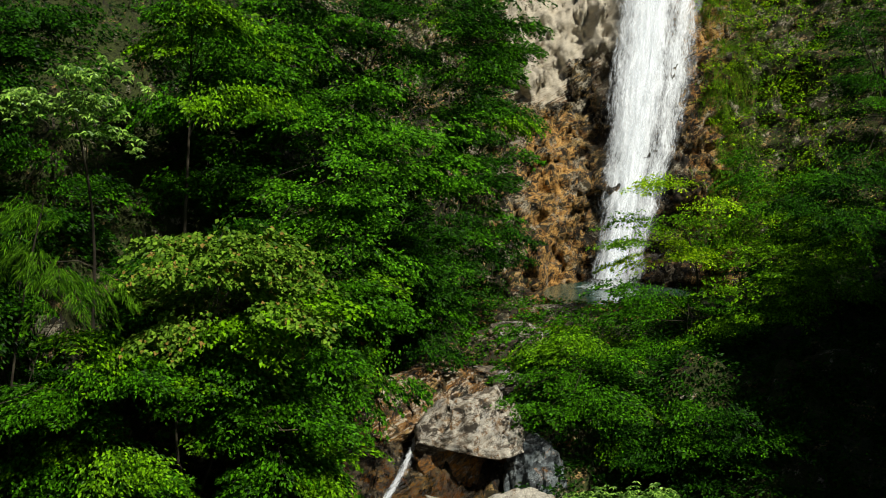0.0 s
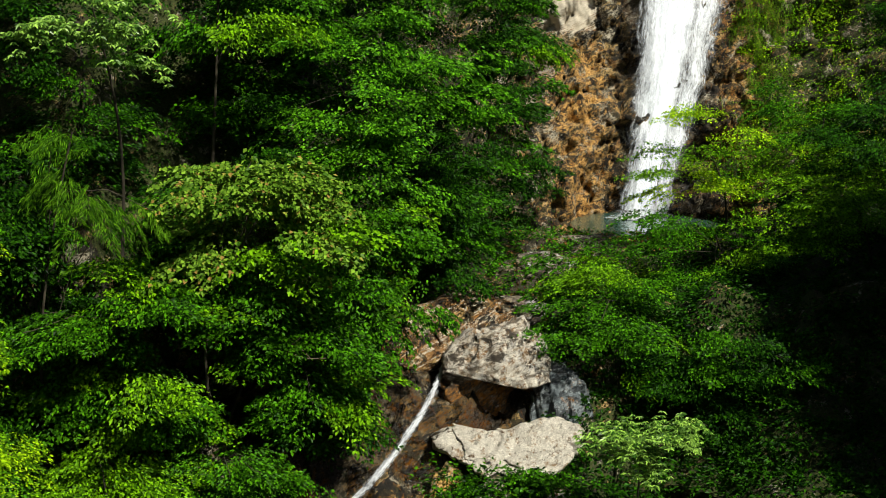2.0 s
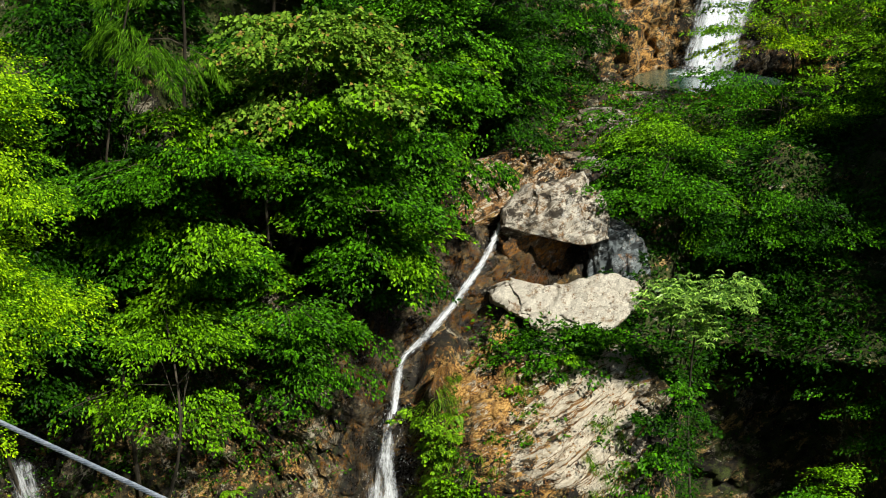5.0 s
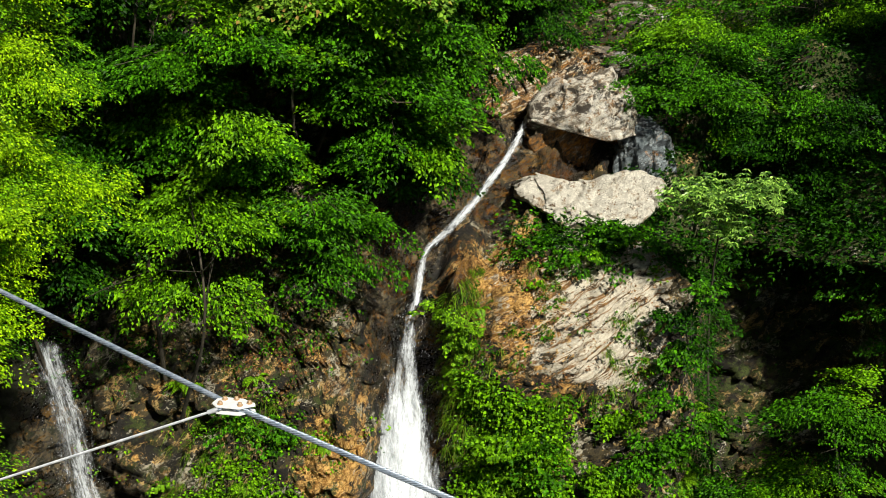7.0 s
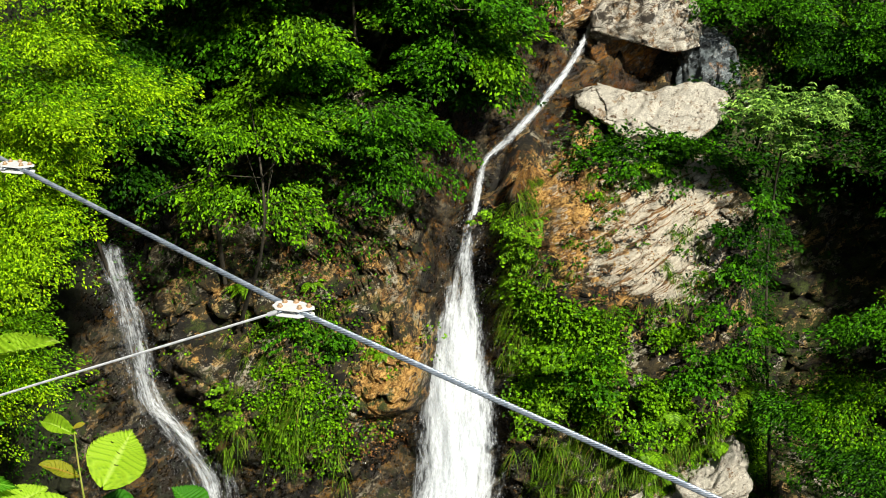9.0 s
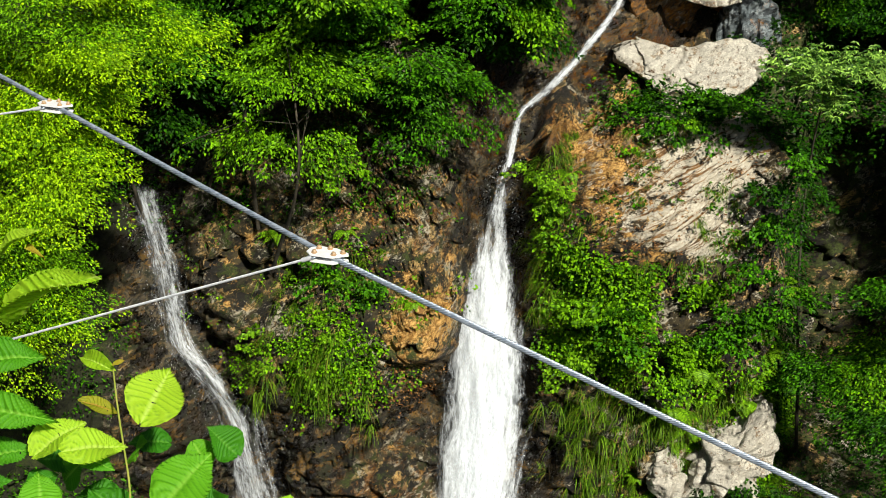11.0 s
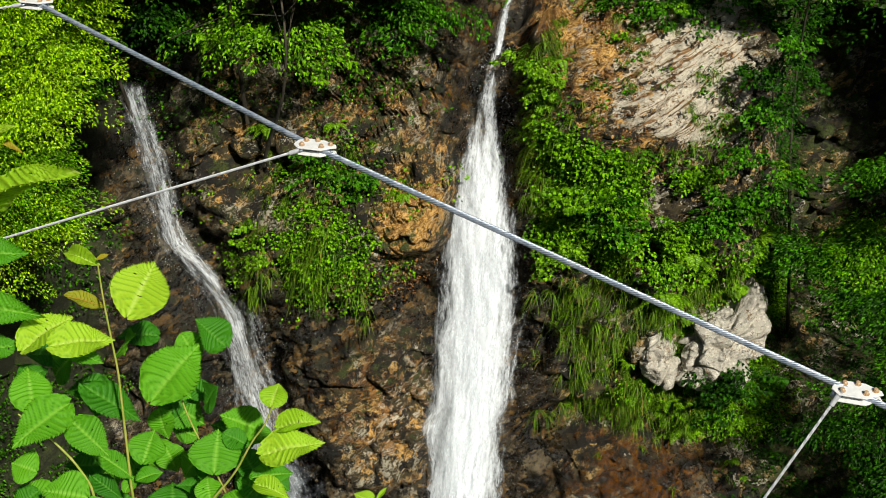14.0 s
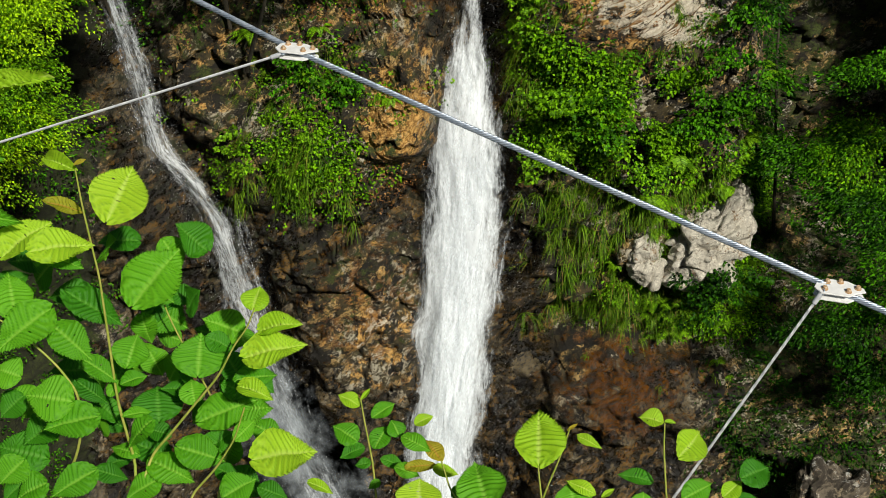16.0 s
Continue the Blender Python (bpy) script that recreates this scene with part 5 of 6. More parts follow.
FERN_MESHES = [fern_fronds(300 + k, 7 + k, 0.42 + 0.08 * k) for k in range(3)]
rng = np.random.default_rng(77)
spots, faces_out = places(LOWER * (smooth(0.2, 0.8, LX) * smooth(3.2, 2.4, LX) * (1.3 * bump(LZ, 4.9, 0.7) + 0.7 * bump(LZ, 7.2, 0.9)) + 0.35 * bump(LX, -4.7, 0.9) * bump(LZ, 8.4, 0.6) + 0.4 * bump(LX, -1.3, 0.25) * bump(LZ, 9.8, 0.8)), 110, rng)
for k in range(110):
    clump = thing("fern", label="bright green fern clump rooted on the wet cliff", category="fern", group="ferns of the cliff")
    clump.matrix_world = Matrix.Translation(spots[k]) @ pose(0, 0, 0, 0, 0, math.degrees(math.atan2(faces_out[k][0], -faces_out[k][1])) + rng.uniform(-30, 30)) @ Matrix.Scale(rng.uniform(0.65, 1.15), 4)
    part("fronds", FERN_MESHES[k % 3], clump)


def bare_branch(points, r):
    """A thin leafless branch with two side twigs."""
    pts = np.array(points, float)
    k, t = np.linspace(0, 1, len(pts)), np.linspace(0, 1, 16)
    line = np.stack([np.interp(t, k, pts[:, j]) for j in range(3)], -1)
    line[1:-1] = (line[:-2] + line[1:-1] + line[2:]) / 3
    root = thing("branch", *pts[0], label="thin bare tan branch reaching out of the cliff plants", category="branch", group="bare branches")
    tb = Tubes(5)
    tb.add(line - pts[0], r, r * 0.4)
    part("stem", tb.mesh("stem", TWIG), root)
    for i, turn in ((7, 1), (11, -1)):
        tw = Tubes(5)
        a = line[i] - pts[0]
        way = np.array((0.5 * turn, -0.2, 0.6)) * 0.45
        tw.add([a, a + way * 0.5, a + way + np.array((0, 0, -0.04))], r * 0.5, r * 0.2)
        part("twig", tw.mesh("twig", TWIG), root)


bare_branch([(-6.95, 20.1, 10.5), (-6.72, 19.6, 10.8), (-6.4, 19.5, 11.1), (-6.13, 19.5, 11.55)], 0.014)
bare_branch([(-6.9, 20.0, 10.5), (-6.5, 19.6, 10.75), (-6.1, 19.5, 10.8)], 0.010)
bare_branch([(-3.3, 20.6, 14.6), (-2.9, 20.0, 14.45), (-2.45, 19.9, 14.28), (-2.0, 19.9, 14.3)], 0.016)
bare_branch([(-0.25, 20.3, 6.4), (-0.05, 19.7, 6.8), (0.14, 19.6, 7.4)], 0.010)


# ---- suspension cable ----
STEEL = plain_material("galvanised_steel", (0.34, 0.41, 0.50), (0.60, 0.66, 0.74), 30, 0.38, 0.6, 0.2, 0.002)
ZINC = plain_material("new_zinc_wire", (0.60, 0.62, 0.65), (0.78, 0.79, 0.80), 30, 0.45, 0.3, 0.2, 0.002)
PAINT = plain_material("white_painted_steel", (0.72, 0.72, 0.70), (0.82, 0.82, 0.80), 25, 0.45, 0.0, 0.15, 0.002)


C3, CA, CB = np.array((-2.74, 5.8, 16.05)), np.array((-1.2, 4.9, 15.84)), np.array((0.89, 4.15, 15.43))
cable = thing("suspension_cable", *CA, label="galvanised twisted steel suspension cable across the gorge", category="cable")


def wire_rope(points, r, wires, twist, material=None):
    """A laid wire rope: helical strands about a line through the points."""
    points = np.array(points, float)
    knots = np.concatenate([[0], np.cumsum(np.linalg.norm(np.diff(points, axis=0), axis=1))])
    s = np.arange(0, knots[-1], twist / 8)
    mid = np.stack([np.interp(s, knots, points[:, j]) for j in range(3)], -1)
    d = unit(np.gradient(mid, axis=0))
    a = unit(np.cross(d, (0, 0, 1.0)))
    b = np.cross(a, d)
    tb = Tubes(5)
    for k in range(wires):
        ang = 2 * np.pi * (k / wires + s / twist)
        tb.add(mid + 0.69 * r * (np.cos(ang)[:, None] * a + np.sin(ang)[:, None] * b), 0.31 * r, 0.31 * r)
    return tb.mesh("wire_rope", material or STEEL)


far_way, near_way = unit(C3 - CA), unit(CB - CA)
part("wire_rope", wire_rope([C3 + far_way * 16 - CA, C3 - CA, 0 * CA, CB - CA, CB - CA + near_way * 9], 0.0125, 6, 0.115), cable)


def plate(length, width, thick, seed):
    """A six-cornered clamp plate with rounded rims, lying flat about its middle."""
    bm = bmesh.new()
    l, w = length / 2, width / 2
    pts = [(-l, -0.35 * w), (-0.72 * l, -w), (0.35 * l, -w), (0.62 * l, -0.55 * w), (l, -0.1 * w), (0.92 * l, 0.35 * w), (0.3 * l, w), (-0.5 * l, w), (-0.9 * l, 0.55 * w)]
    face = bm.faces.new([bm.verts.new((x, y, -thick / 2)) for x, y in pts])
    up = bmesh.ops.extrude_face_region(bm, geom=[face])
    bmesh.ops.translate(bm, verts=[v for v in up["geom"] if isinstance(v, bmesh.types.BMVert)], vec=(0, 0, thick))
    bmesh.ops.recalc_face_normals(bm, faces=bm.faces)
    bmesh.ops.bevel(bm, geom=[e for e in bm.edges if abs(e.verts[0].co.z - e.verts[1].co.z) < 1e-6], offset=thick * 0.25, segments=2, affect="EDGES")
    me = bpy.data.meshes.new("plate")
    bm.to_mesh(me), bm.free()
    me.materials.append(PAINT)
    return me


def hex_bolt(r, h):
    bm = bmesh.new()
    bmesh.ops.create_cone(bm, cap_ends=True, segments=6, radius1=r, radius2=r, depth=h)
    bmesh.ops.bevel(bm, geom=list(bm.edges), offset=r * 0.15, segments=1, affect="EDGES")
    bmesh.ops.create_cone(bm, cap_ends=True, segments=20, radius1=r * 1.45, radius2=r * 1.4, depth=h * 0.25, matrix=Matrix.Translation((0, 0, -h * 0.55)))
    me = bpy.data.meshes.new("bolt")
    bm.to_mesh(me), bm.free()
    me.materials.append(RUSTY)
    return me


RUSTY = plain_material("rust_stained_bolt", (0.42, 0.24, 0.10), (0.62, 0.46, 0.30), 90, 0.6, 0.2)
PLATE, BOLT = plate(0.175, 0.082, 0.007, 1), hex_bolt(0.0085, 0.011)


def cable_clamp(at, rope_end, turn, tip):
    """Two bolted plates that grip the cable, with a hanger rope at one corner."""
    clamp = thing("cable_clamp", *at, label="white painted plate clamp with rust-stained bolts on the cable", category="cable clamp", group="clamps on the cable")
    clamp.matrix_world = pose(*at, tip, 0, turn)
    for z in (0.013, -0.015):
        p = part("plate", PLATE, clamp)
        p.location = (0, 0, z)
    for x, y in ((-0.052, -0.018), (-0.045, 0.022), (0.0, 0.03), (0.028, -0.016), (0.06, 0.008)):
        b = part("bolt", BOLT, clamp)
        b.location = (x, y, 0.023)
    rope = thing("hanger_rope", *at, label="thin twisted steel hanger rope with a pressed eye", category="rope", group="hangers of the cable")
    start = np.array(clamp.matrix_world @ Vector((-0.066, -0.034, -0.004))) - np.array(at)
    end = np.array(rope_end) - np.array(at)
    way = unit(end - start)
    part("wire_rope", wire_rope([start, start + (end - start) * 0.5, end], 0.0058, 6, 0.045, ZINC), rope)
    sl = Tubes(10)
    sl.add([start - way * 0.012, start + way * 0.004, start + way * 0.03, start + way * 0.034], 0.0105, 0.0095)
    part("sleeve", sl.mesh("sleeve", ZINC), rope)
    eye = Tubes(6)
    a = np.linspace(0, 2 * np.pi, 20)
    side = unit(np.cross(way, (0, 0, 1.0)))
    eye.add(start - way * 0.016 + 0.011 * (np.cos(a)[:, None] * way + np.sin(a)[:, None] * side), 0.003, 0.003)
    part("eye", eye.mesh("eye", STEEL), rope)


cable_clamp(CA, (-12.0, 4.9, 11.44), -4, 6)
cable_clamp(CB, (-4.1, 2.35, 5.1), -6, 8)
cable_clamp(C3, (-15.0, 5.8, 13.1), -4, 4)


# ---- broad toothed leaves, close to the camera ----
def shrub_leaf_material(name, low, high, vein, through_light):
    m, nt, out = nodes_of(name)
    n = Net(nt)
    rnd = nt.nodes.new("ShaderNodeObjectInfo").outputs["Random"]
    patch = n.noise(n.coords(), 45, 5, 0.6)
    cells = n.node("TexVoronoi", Scale=420.0)
    n.put(cells.inputs["Vector"], n.coords())
    col = n.mix(n.math("ADD", n.math("MULTIPLY", rnd, 0.6), n.math("MULTIPLY", patch, 0.5)), low, high)
    # shading of the pleats, painted as darker green along the side veins
    col = n.mix(n.math("MULTIPLY", n.attr("groove_shade"), 0.8), col, n.mix(1.0, col, (0.42, 0.55, 0.5), "MULTIPLY"))
    col = n.mix(n.math("MULTIPLY", n.attr("vein"), 0.65), col, vein)
    p = n.node("BsdfPrincipled", Base_Color=col, Roughness=n.step(patch, 0.3, 0.7, 0.42, 0.58), Normal=n.bumped(cells.outputs[0], 0.25, 0.0006))
    p.inputs["Specular IOR Level"].default_value = 0.2
    t = n.node("BsdfTranslucent", Color=n.mix(1.0, col, (1.5, 1.3, 0.5), "MULTIPLY"))
    s = n.node("MixShader", Fac=through_light)
    nt.links.new(p.outputs[0], s.inputs[1]), nt.links.new(t.outputs[0], s.inputs[2])
    nt.links.new(s.outputs[0], out.inputs[0])
    return m


def toothed_leaf(material, seed, bites=0):
    """One pleated leaf, one unit long and wide, its foot at the origin, its tip along +y, its face up +z."""
    rng = np.random.default_rng(seed)
    ns, nu, pairs = 165, 15, 10.5
    s, u = np.meshgrid(np.linspace(0, 1, ns), np.linspace(-1, 1, nu), indexing="ij")
    lop = 1 + 0.08 * rng.normal()
    half = np.interp(s, (0, 0.03, 0.08, 0.16, 0.27, 0.38, 0.5, 0.62, 0.73, 0.82, 0.89, 0.94, 1), (0.02, 0.13, 0.26, 0.39, 0.475, 0.5, 0.475, 0.405, 0.305, 0.20, 0.115, 0.052, 0.0))
    half = half * np.where(u < 0, lop, 2 - lop)
    x = u * half
    rank = (s - 1.10 * np.abs(x)) * pairs          # counts the side veins from foot to tip
    edge = smooth(0.90, 1.0, np.abs(u)) * smooth(0.02, 0.12, s) * smooth(0.99, 0.93, s)
    tooth = ((rank * 2) % 1) ** 1.3 - 0.5
    x = x + np.sign(u) * 0.050 * tooth * edge
    y = s + 0.055 * tooth * edge - 0.05 * np.abs(u) ** 2 * smooth(0.25, 0.0, s)
    groove_shade = np.abs(rank % 1 - 0.5) * 2            # 1 on a side vein, 0 half way to the next
    pleat = 0.046 * np.minimum((rank % 1) / 0.72, (1 - rank % 1) / 0.28) * smooth(0.0, 0.18, np.abs(u)) * smooth(1.25, 0.85, np.abs(u)) * smooth(1.0, 0.8, s)
    cup, bend = 0.12 + 0.22 * rng.random(), 0.06 + 0.16 * rng.random()
    z = pleat + cup * np.abs(x) - bend * s ** 2 - 0.10 * x ** 2 + 0.05 * fbm(np.stack([x * 2.2, y * 2.2, 0 * x + seed], -1), 2, seed)
    z = z + 0.05 * np.sin(s * 5 + seed) * u * np.abs(u)
    vein = np.maximum(np.clip(1.4 - np.abs(x) / 0.011, 0, 1), 0 * u)
    groove_shade = np.clip((groove_shade - 0.60) / 0.40, 0, 1) * smooth(0.03, 0.1, np.abs(u))
    f = grid_faces(ns, nu)
    if bites:
        c = np.stack([x, y], -1).reshape(-1, 2)[f].mean(1)
        keep = np.ones(len(f), bool)
        for _ in range(bites):
            q = np.array((rng.uniform(-0.3, 0.3), rng.uniform(0.3, 0.8)))
            keep &= np.linalg.norm((c - q) * (1, 1 + rng.random()), axis=1) > 0.008 + 0.018 * rng.random()
        f = f[keep]
    me = mesh_of("leaf", np.stack([x, y, z], -1).reshape(-1, 3), f, material)
    add_attr(me, vein=np.clip(vein, 0, 1), groove_shade=groove_shade)
    return me


# the third tone is the green darkened, shade put into the leaf colour
SHRUB = (shrub_leaf_material("shrub_leaf_green", (0.060, 0.27, 0.008), (0.17, 0.48, 0.018), (0.30, 0.60, 0.07), 0.34),
         shrub_leaf_material("shrub_leaf_young", (0.30, 0.58, 0.014), (0.48, 0.72, 0.04), (0.62, 0.80, 0.16), 0.40),
         shrub_leaf_material("shrub_leaf_shaded", (0.030, 0.17, 0.007), (0.075, 0.30, 0.012), (0.13, 0.36, 0.04), 0.30),
         shrub_leaf_material("shrub_leaf_russet", (0.30, 0.34, 0.02), (0.46, 0.36, 0.03), (0.50, 0.22, 0.05), 0.36))
LEAF_MESHES = [[toothed_leaf(m, 10 * i + j, bites=(0, 0, 5)[j]) for j in range(3)] for i, m in enumerate(SHRUB)]


class shrub_shoot:
    """A shoot with its leaves; each leaf is given by foot, tip, width and tone."""

    def __init__(self, label, stem):
        self.at = np.array(stem[0])
        self.rng = np.random.default_rng(len(label))
        self.root = thing("shrub_shoot", *stem[0], label=label, category="shrub", group="shoots of the near shrub")
        pts = np.array(stem) - self.at
        low = pts[0] + np.array((0.02, -0.98, -0.78)) * np.linspace(1, 0, 6)[:, None] ** 1.3
        pts = np.concatenate([low[:-1], pts])
        k = np.linspace(0, 1, len(pts))
        t = np.linspace(0, 1, 70)
        pts = np.stack([np.interp(t, k, pts[:, j]) for j in range(3)], -1)
        for j in range(3):
            pts[2:-2, j] = np.convolve(np.pad(pts[:, j], 2, "edge"), np.ones(5) / 5, "valid")[2:-2]
        self.stem = pts
        tb = Tubes(8)
        tb.add(pts, 0.0032, 0.0011)
        part("stem", tb.mesh("stem", STEM), self.root)

    def leaf(self, foot, tip, width, tone, face=None):
        foot, tip = np.array(foot) - self.at, np.array(tip) - self.at
        way = tip - foot
        length, width = np.linalg.norm(way) * 1.04, width * 0.98
        way = unit(way)
        if face is None:
            face = np.array((0.1, -0.55, 0.80)) + self.rng.normal(0, 0.20, 3)
        side = unit(np.cross(way, face))
        face = np.cross(side, way)
        m = np.eye(4)
        m[:3, 0], m[:3, 1], m[:3, 2], m[:3, 3] = side * width, way * length, face * length, foot
        ob = part("leaf", LEAF_MESHES[tone][self.rng.integers(3)], self.root)
        ob.matrix_local = Matrix(m.tolist())
        # stalk to the stem, a little below the foot
        d = np.linalg.norm(self.stem - foot, axis=1) + 0.6 * np.maximum(0, self.stem[:, 2] - foot[2] + 0.01)
        j = int(np.argmin(d))
        node = self.stem[j]
        if np.linalg.norm(node - foot) < 0.16:
            mid = (node + foot) / 2 + np.array((0, 0.0, -0.006)) - way * 0.006
            tb = Tubes(6)
            t = np.linspace(0, 1, 9)[:, None]
            tb.add((1 - t) ** 2 * node + 2 * t * (1 - t) * mid + t ** 2 * (foot + way * 0.002), 0.0011, 0.0009)
            stalk = part("stalk", tb.mesh("stalk", STEM), ob)
            stalk.matrix_parent_inverse = ob.matrix_local.inverted()


# ---- the shrub at the viewpoint ----
shoot = shrub_shoot("tall shoot of a shrub with broad toothed green leaves", [(-0.626, 1.50, 16.617), (-0.637, 1.50, 16.690), (-0.646, 1.50, 16.755), (-0.647, 1.50, 16.832), (-0.649, 1.50, 16.913), (-0.650, 1.50, 16.965), (-0.655, 1.50, 17.009), (-0.662, 1.50, 17.076), (-0.665, 1.50, 17.129)])
shoot.leaf((-0.630, 1.500, 17.055), (-0.612, 1.567, 17.105), 0.081, 1, (0.35, -0.62, 0.70))
shoot.leaf((-0.595, 1.470, 16.944), (-0.552, 1.543, 16.994), 0.089, 0, (0.00, -0.56, 0.83))
shoot.leaf((-0.670, 1.510, 17.123), (-0.731, 1.538, 17.124), 0.024, 1, (-0.25, -0.56, 0.79))
shoot.leaf((-0.724, 1.520, 17.064), (-0.680, 1.541, 17.041), 0.025, 3, (0.57, -0.43, 0.70))
shoot.leaf((-0.666, 1.500, 17.135), (-0.653, 1.508, 17.141), 0.008, 3, (0.06, -0.62, 0.78))
shoot.leaf((-0.725, 1.550, 16.899), (-0.636, 1.520, 16.878), 0.051, 2, (0.04, -0.50, 0.87))
shoot.leaf((-0.626, 1.500, 16.814), (-0.623, 1.545, 16.842), 0.055, 0, (0.25, -0.52, 0.82))
shoot.leaf((-0.695, 1.500, 16.823), (-0.638, 1.495, 16.794), 0.034, 0, (0.37, -0.47, 0.80))
shoot.leaf((-0.637, 1.500, 16.783), (-0.606, 1.520, 16.790), 0.029, 0, (0.06, -0.40, 0.91))
shoot.leaf((-0.657, 1.500, 16.760), (-0.649, 1.523, 16.773), 0.023, 0, (0.05, -0.50, 0.87))
shoot.leaf((-0.717, 1.530, 16.756), (-0.665, 1.506, 16.744), 0.033, 2, (-0.05, -0.50, 0.86))
shoot.leaf((-0.640, 1.500, 16.725), (-0.604, 1.517, 16.727), 0.019, 0, (0.19, -0.48, 0.86))
shoot.leaf((-0.595, 1.500, 16.725), (-0.629, 1.476, 16.694), 0.048, 0, (-0.41, -0.44, 0.80))
shoot.leaf((-0.622, 1.500, 16.656), (-0.672, 1.515, 16.654), 0.026, 0, (-0.17, -0.46, 0.87))
shoot.leaf((-0.708, 1.530, 16.590), (-0.656, 1.524, 16.585), 0.033, 2, (0.02, -0.59, 0.80))
shoot.leaf((-0.587, 1.480, 16.630), (-0.626, 1.446, 16.621), 0.046, 0, (0.09, -0.38, 0.92))
shoot.leaf((-0.673, 1.560, 16.664), (-0.727, 1.587, 16.686), 0.038, 2, (0.14, -0.44, 0.89))
shoot.leaf((-0.657, 1.550, 16.601), (-0.697, 1.541, 16.593), 0.033, 2, (-0.06, -0.45, 0.89))
shoot = shrub_shoot("leaning shoot of a shrub with broad toothed green leaves", [(-0.610, 1.50, 16.648), (-0.570, 1.50, 16.703), (-0.529, 1.50, 16.763), (-0.491, 1.50, 16.817), (-0.465, 1.50, 16.875), (-0.446, 1.50, 16.904), (-0.434, 1.50, 16.938)])
shoot.leaf((-0.437, 1.500, 16.935), (-0.434, 1.531, 16.956), 0.041, 1, (0.06, -0.57, 0.82))
shoot.leaf((-0.430, 1.500, 16.903), (-0.374, 1.501, 16.924), 0.042, 1, (-0.31, -0.43, 0.85))
shoot.leaf((-0.444, 1.470, 16.875), (-0.366, 1.484, 16.904), 0.056, 1, (-0.19, -0.55, 0.81))
shoot.leaf((-0.522, 1.500, 16.813), (-0.527, 1.543, 16.856), 0.078, 0, (0.21, -0.68, 0.70))
shoot.leaf((-0.518, 1.540, 16.853), (-0.478, 1.538, 16.839), 0.033, 2, (0.28, -0.52, 0.81))
shoot.leaf((-0.529, 1.500, 16.763), (-0.545, 1.532, 16.783), 0.041, 0, (0.02, -0.53, 0.85))
shoot.leaf((-0.475, 1.520, 16.796), (-0.421, 1.548, 16.794), 0.037, 0, (0.32, -0.56, 0.77))
shoot.leaf((-0.457, 1.480, 16.820), (-0.407, 1.465, 16.818), 0.034, 1, (-0.08, -0.40, 0.91))
shoot.leaf((-0.534, 1.520, 16.714), (-0.458, 1.558, 16.737), 0.061, 0, (0.03, -0.56, 0.83))
shoot.leaf((-0.594, 1.520, 16.705), (-0.612, 1.572, 16.733), 0.077, 2, (0.21, -0.41, 0.89))
shoot.leaf((-0.555, 1.480, 16.697), (-0.486, 1.479, 16.682), 0.055, 0, (0.16, -0.60, 0.78))
shoot.leaf((-0.607, 1.500, 16.649), (-0.535, 1.476, 16.640), 0.051, 0, (-0.05, -0.48, 0.88))
shoot.leaf((-0.589, 1.550, 16.657), (-0.631, 1.557, 16.661), 0.033, 2, (-0.00, -0.53, 0.84))
shoot.leaf((-0.506, 1.560, 16.757), (-0.458, 1.559, 16.742), 0.036, 2, (0.21, -0.68, 0.71))
shoot = shrub_shoot("forward shoot of a shrub with broad toothed green leaves", [(-0.529, 1.44, 16.638), (-0.484, 1.44, 16.701), (-0.455, 1.44, 16.756), (-0.438, 1.44, 16.814)])
shoot.leaf((-0.423, 1.410, 16.748), (-0.342, 1.446, 16.754), 0.077, 1, (0.10, -0.39, 0.92))
shoot.leaf((-0.347, 1.420, 16.712), (-0.312, 1.414, 16.703), 0.018, 1, (0.13, -0.53, 0.84))
shoot.leaf((-0.468, 1.410, 16.673), (-0.430, 1.441, 16.688), 0.051, 0, (0.07, -0.49, 0.87))
shoot.leaf((-0.530, 1.500, 16.667), (-0.490, 1.541, 16.686), 0.039, 2, (0.12, -0.50, 0.86))
shoot.leaf((-0.501, 1.490, 16.656), (-0.466, 1.480, 16.648), 0.031, 2, (0.13, -0.25, 0.96))
shoot.leaf((-0.464, 1.470, 16.729), (-0.442, 1.500, 16.746), 0.028, 0, (0.31, -0.63, 0.71))
shoot.leaf((-0.436, 1.480, 16.637), (-0.393, 1.472, 16.631), 0.031, 2, (-0.00, -0.60, 0.80))
shoot = shrub_shoot("arching shoot of a shrub with broad toothed green leaves", [(-0.707, 1.40, 16.647), (-0.662, 1.40, 16.752), (-0.655, 1.40, 16.836), (-0.678, 1.40, 16.879), (-0.704, 1.40, 16.909), (-0.729, 1.40, 16.931), (-0.751, 1.40, 16.948)])
shoot.leaf((-0.687, 1.380, 17.072), (-0.619, 1.425, 17.070), 0.051, 1, (0.34, -0.47, 0.82))
shoot.leaf((-0.736, 1.400, 17.048), (-0.687, 1.443, 17.082), 0.055, 1, (-0.06, -0.57, 0.82))
shoot.leaf((-0.703, 1.430, 17.035), (-0.644, 1.437, 17.022), 0.038, 0, (0.23, -0.34, 0.91))
shoot.leaf((-0.729, 1.400, 16.955), (-0.757, 1.453, 16.988), 0.057, 0, (0.20, -0.43, 0.88))
shoot.leaf((-0.668, 1.380, 16.989), (-0.715, 1.312, 16.969), 0.062, 0, (0.26, -0.44, 0.86))
shoot.leaf((-0.690, 1.420, 16.934), (-0.628, 1.389, 16.911), 0.050, 0, (0.06, -0.51, 0.86))
shoot.leaf((-0.735, 1.400, 16.857), (-0.770, 1.401, 16.867), 0.050, 0, (0.21, -0.55, 0.81))
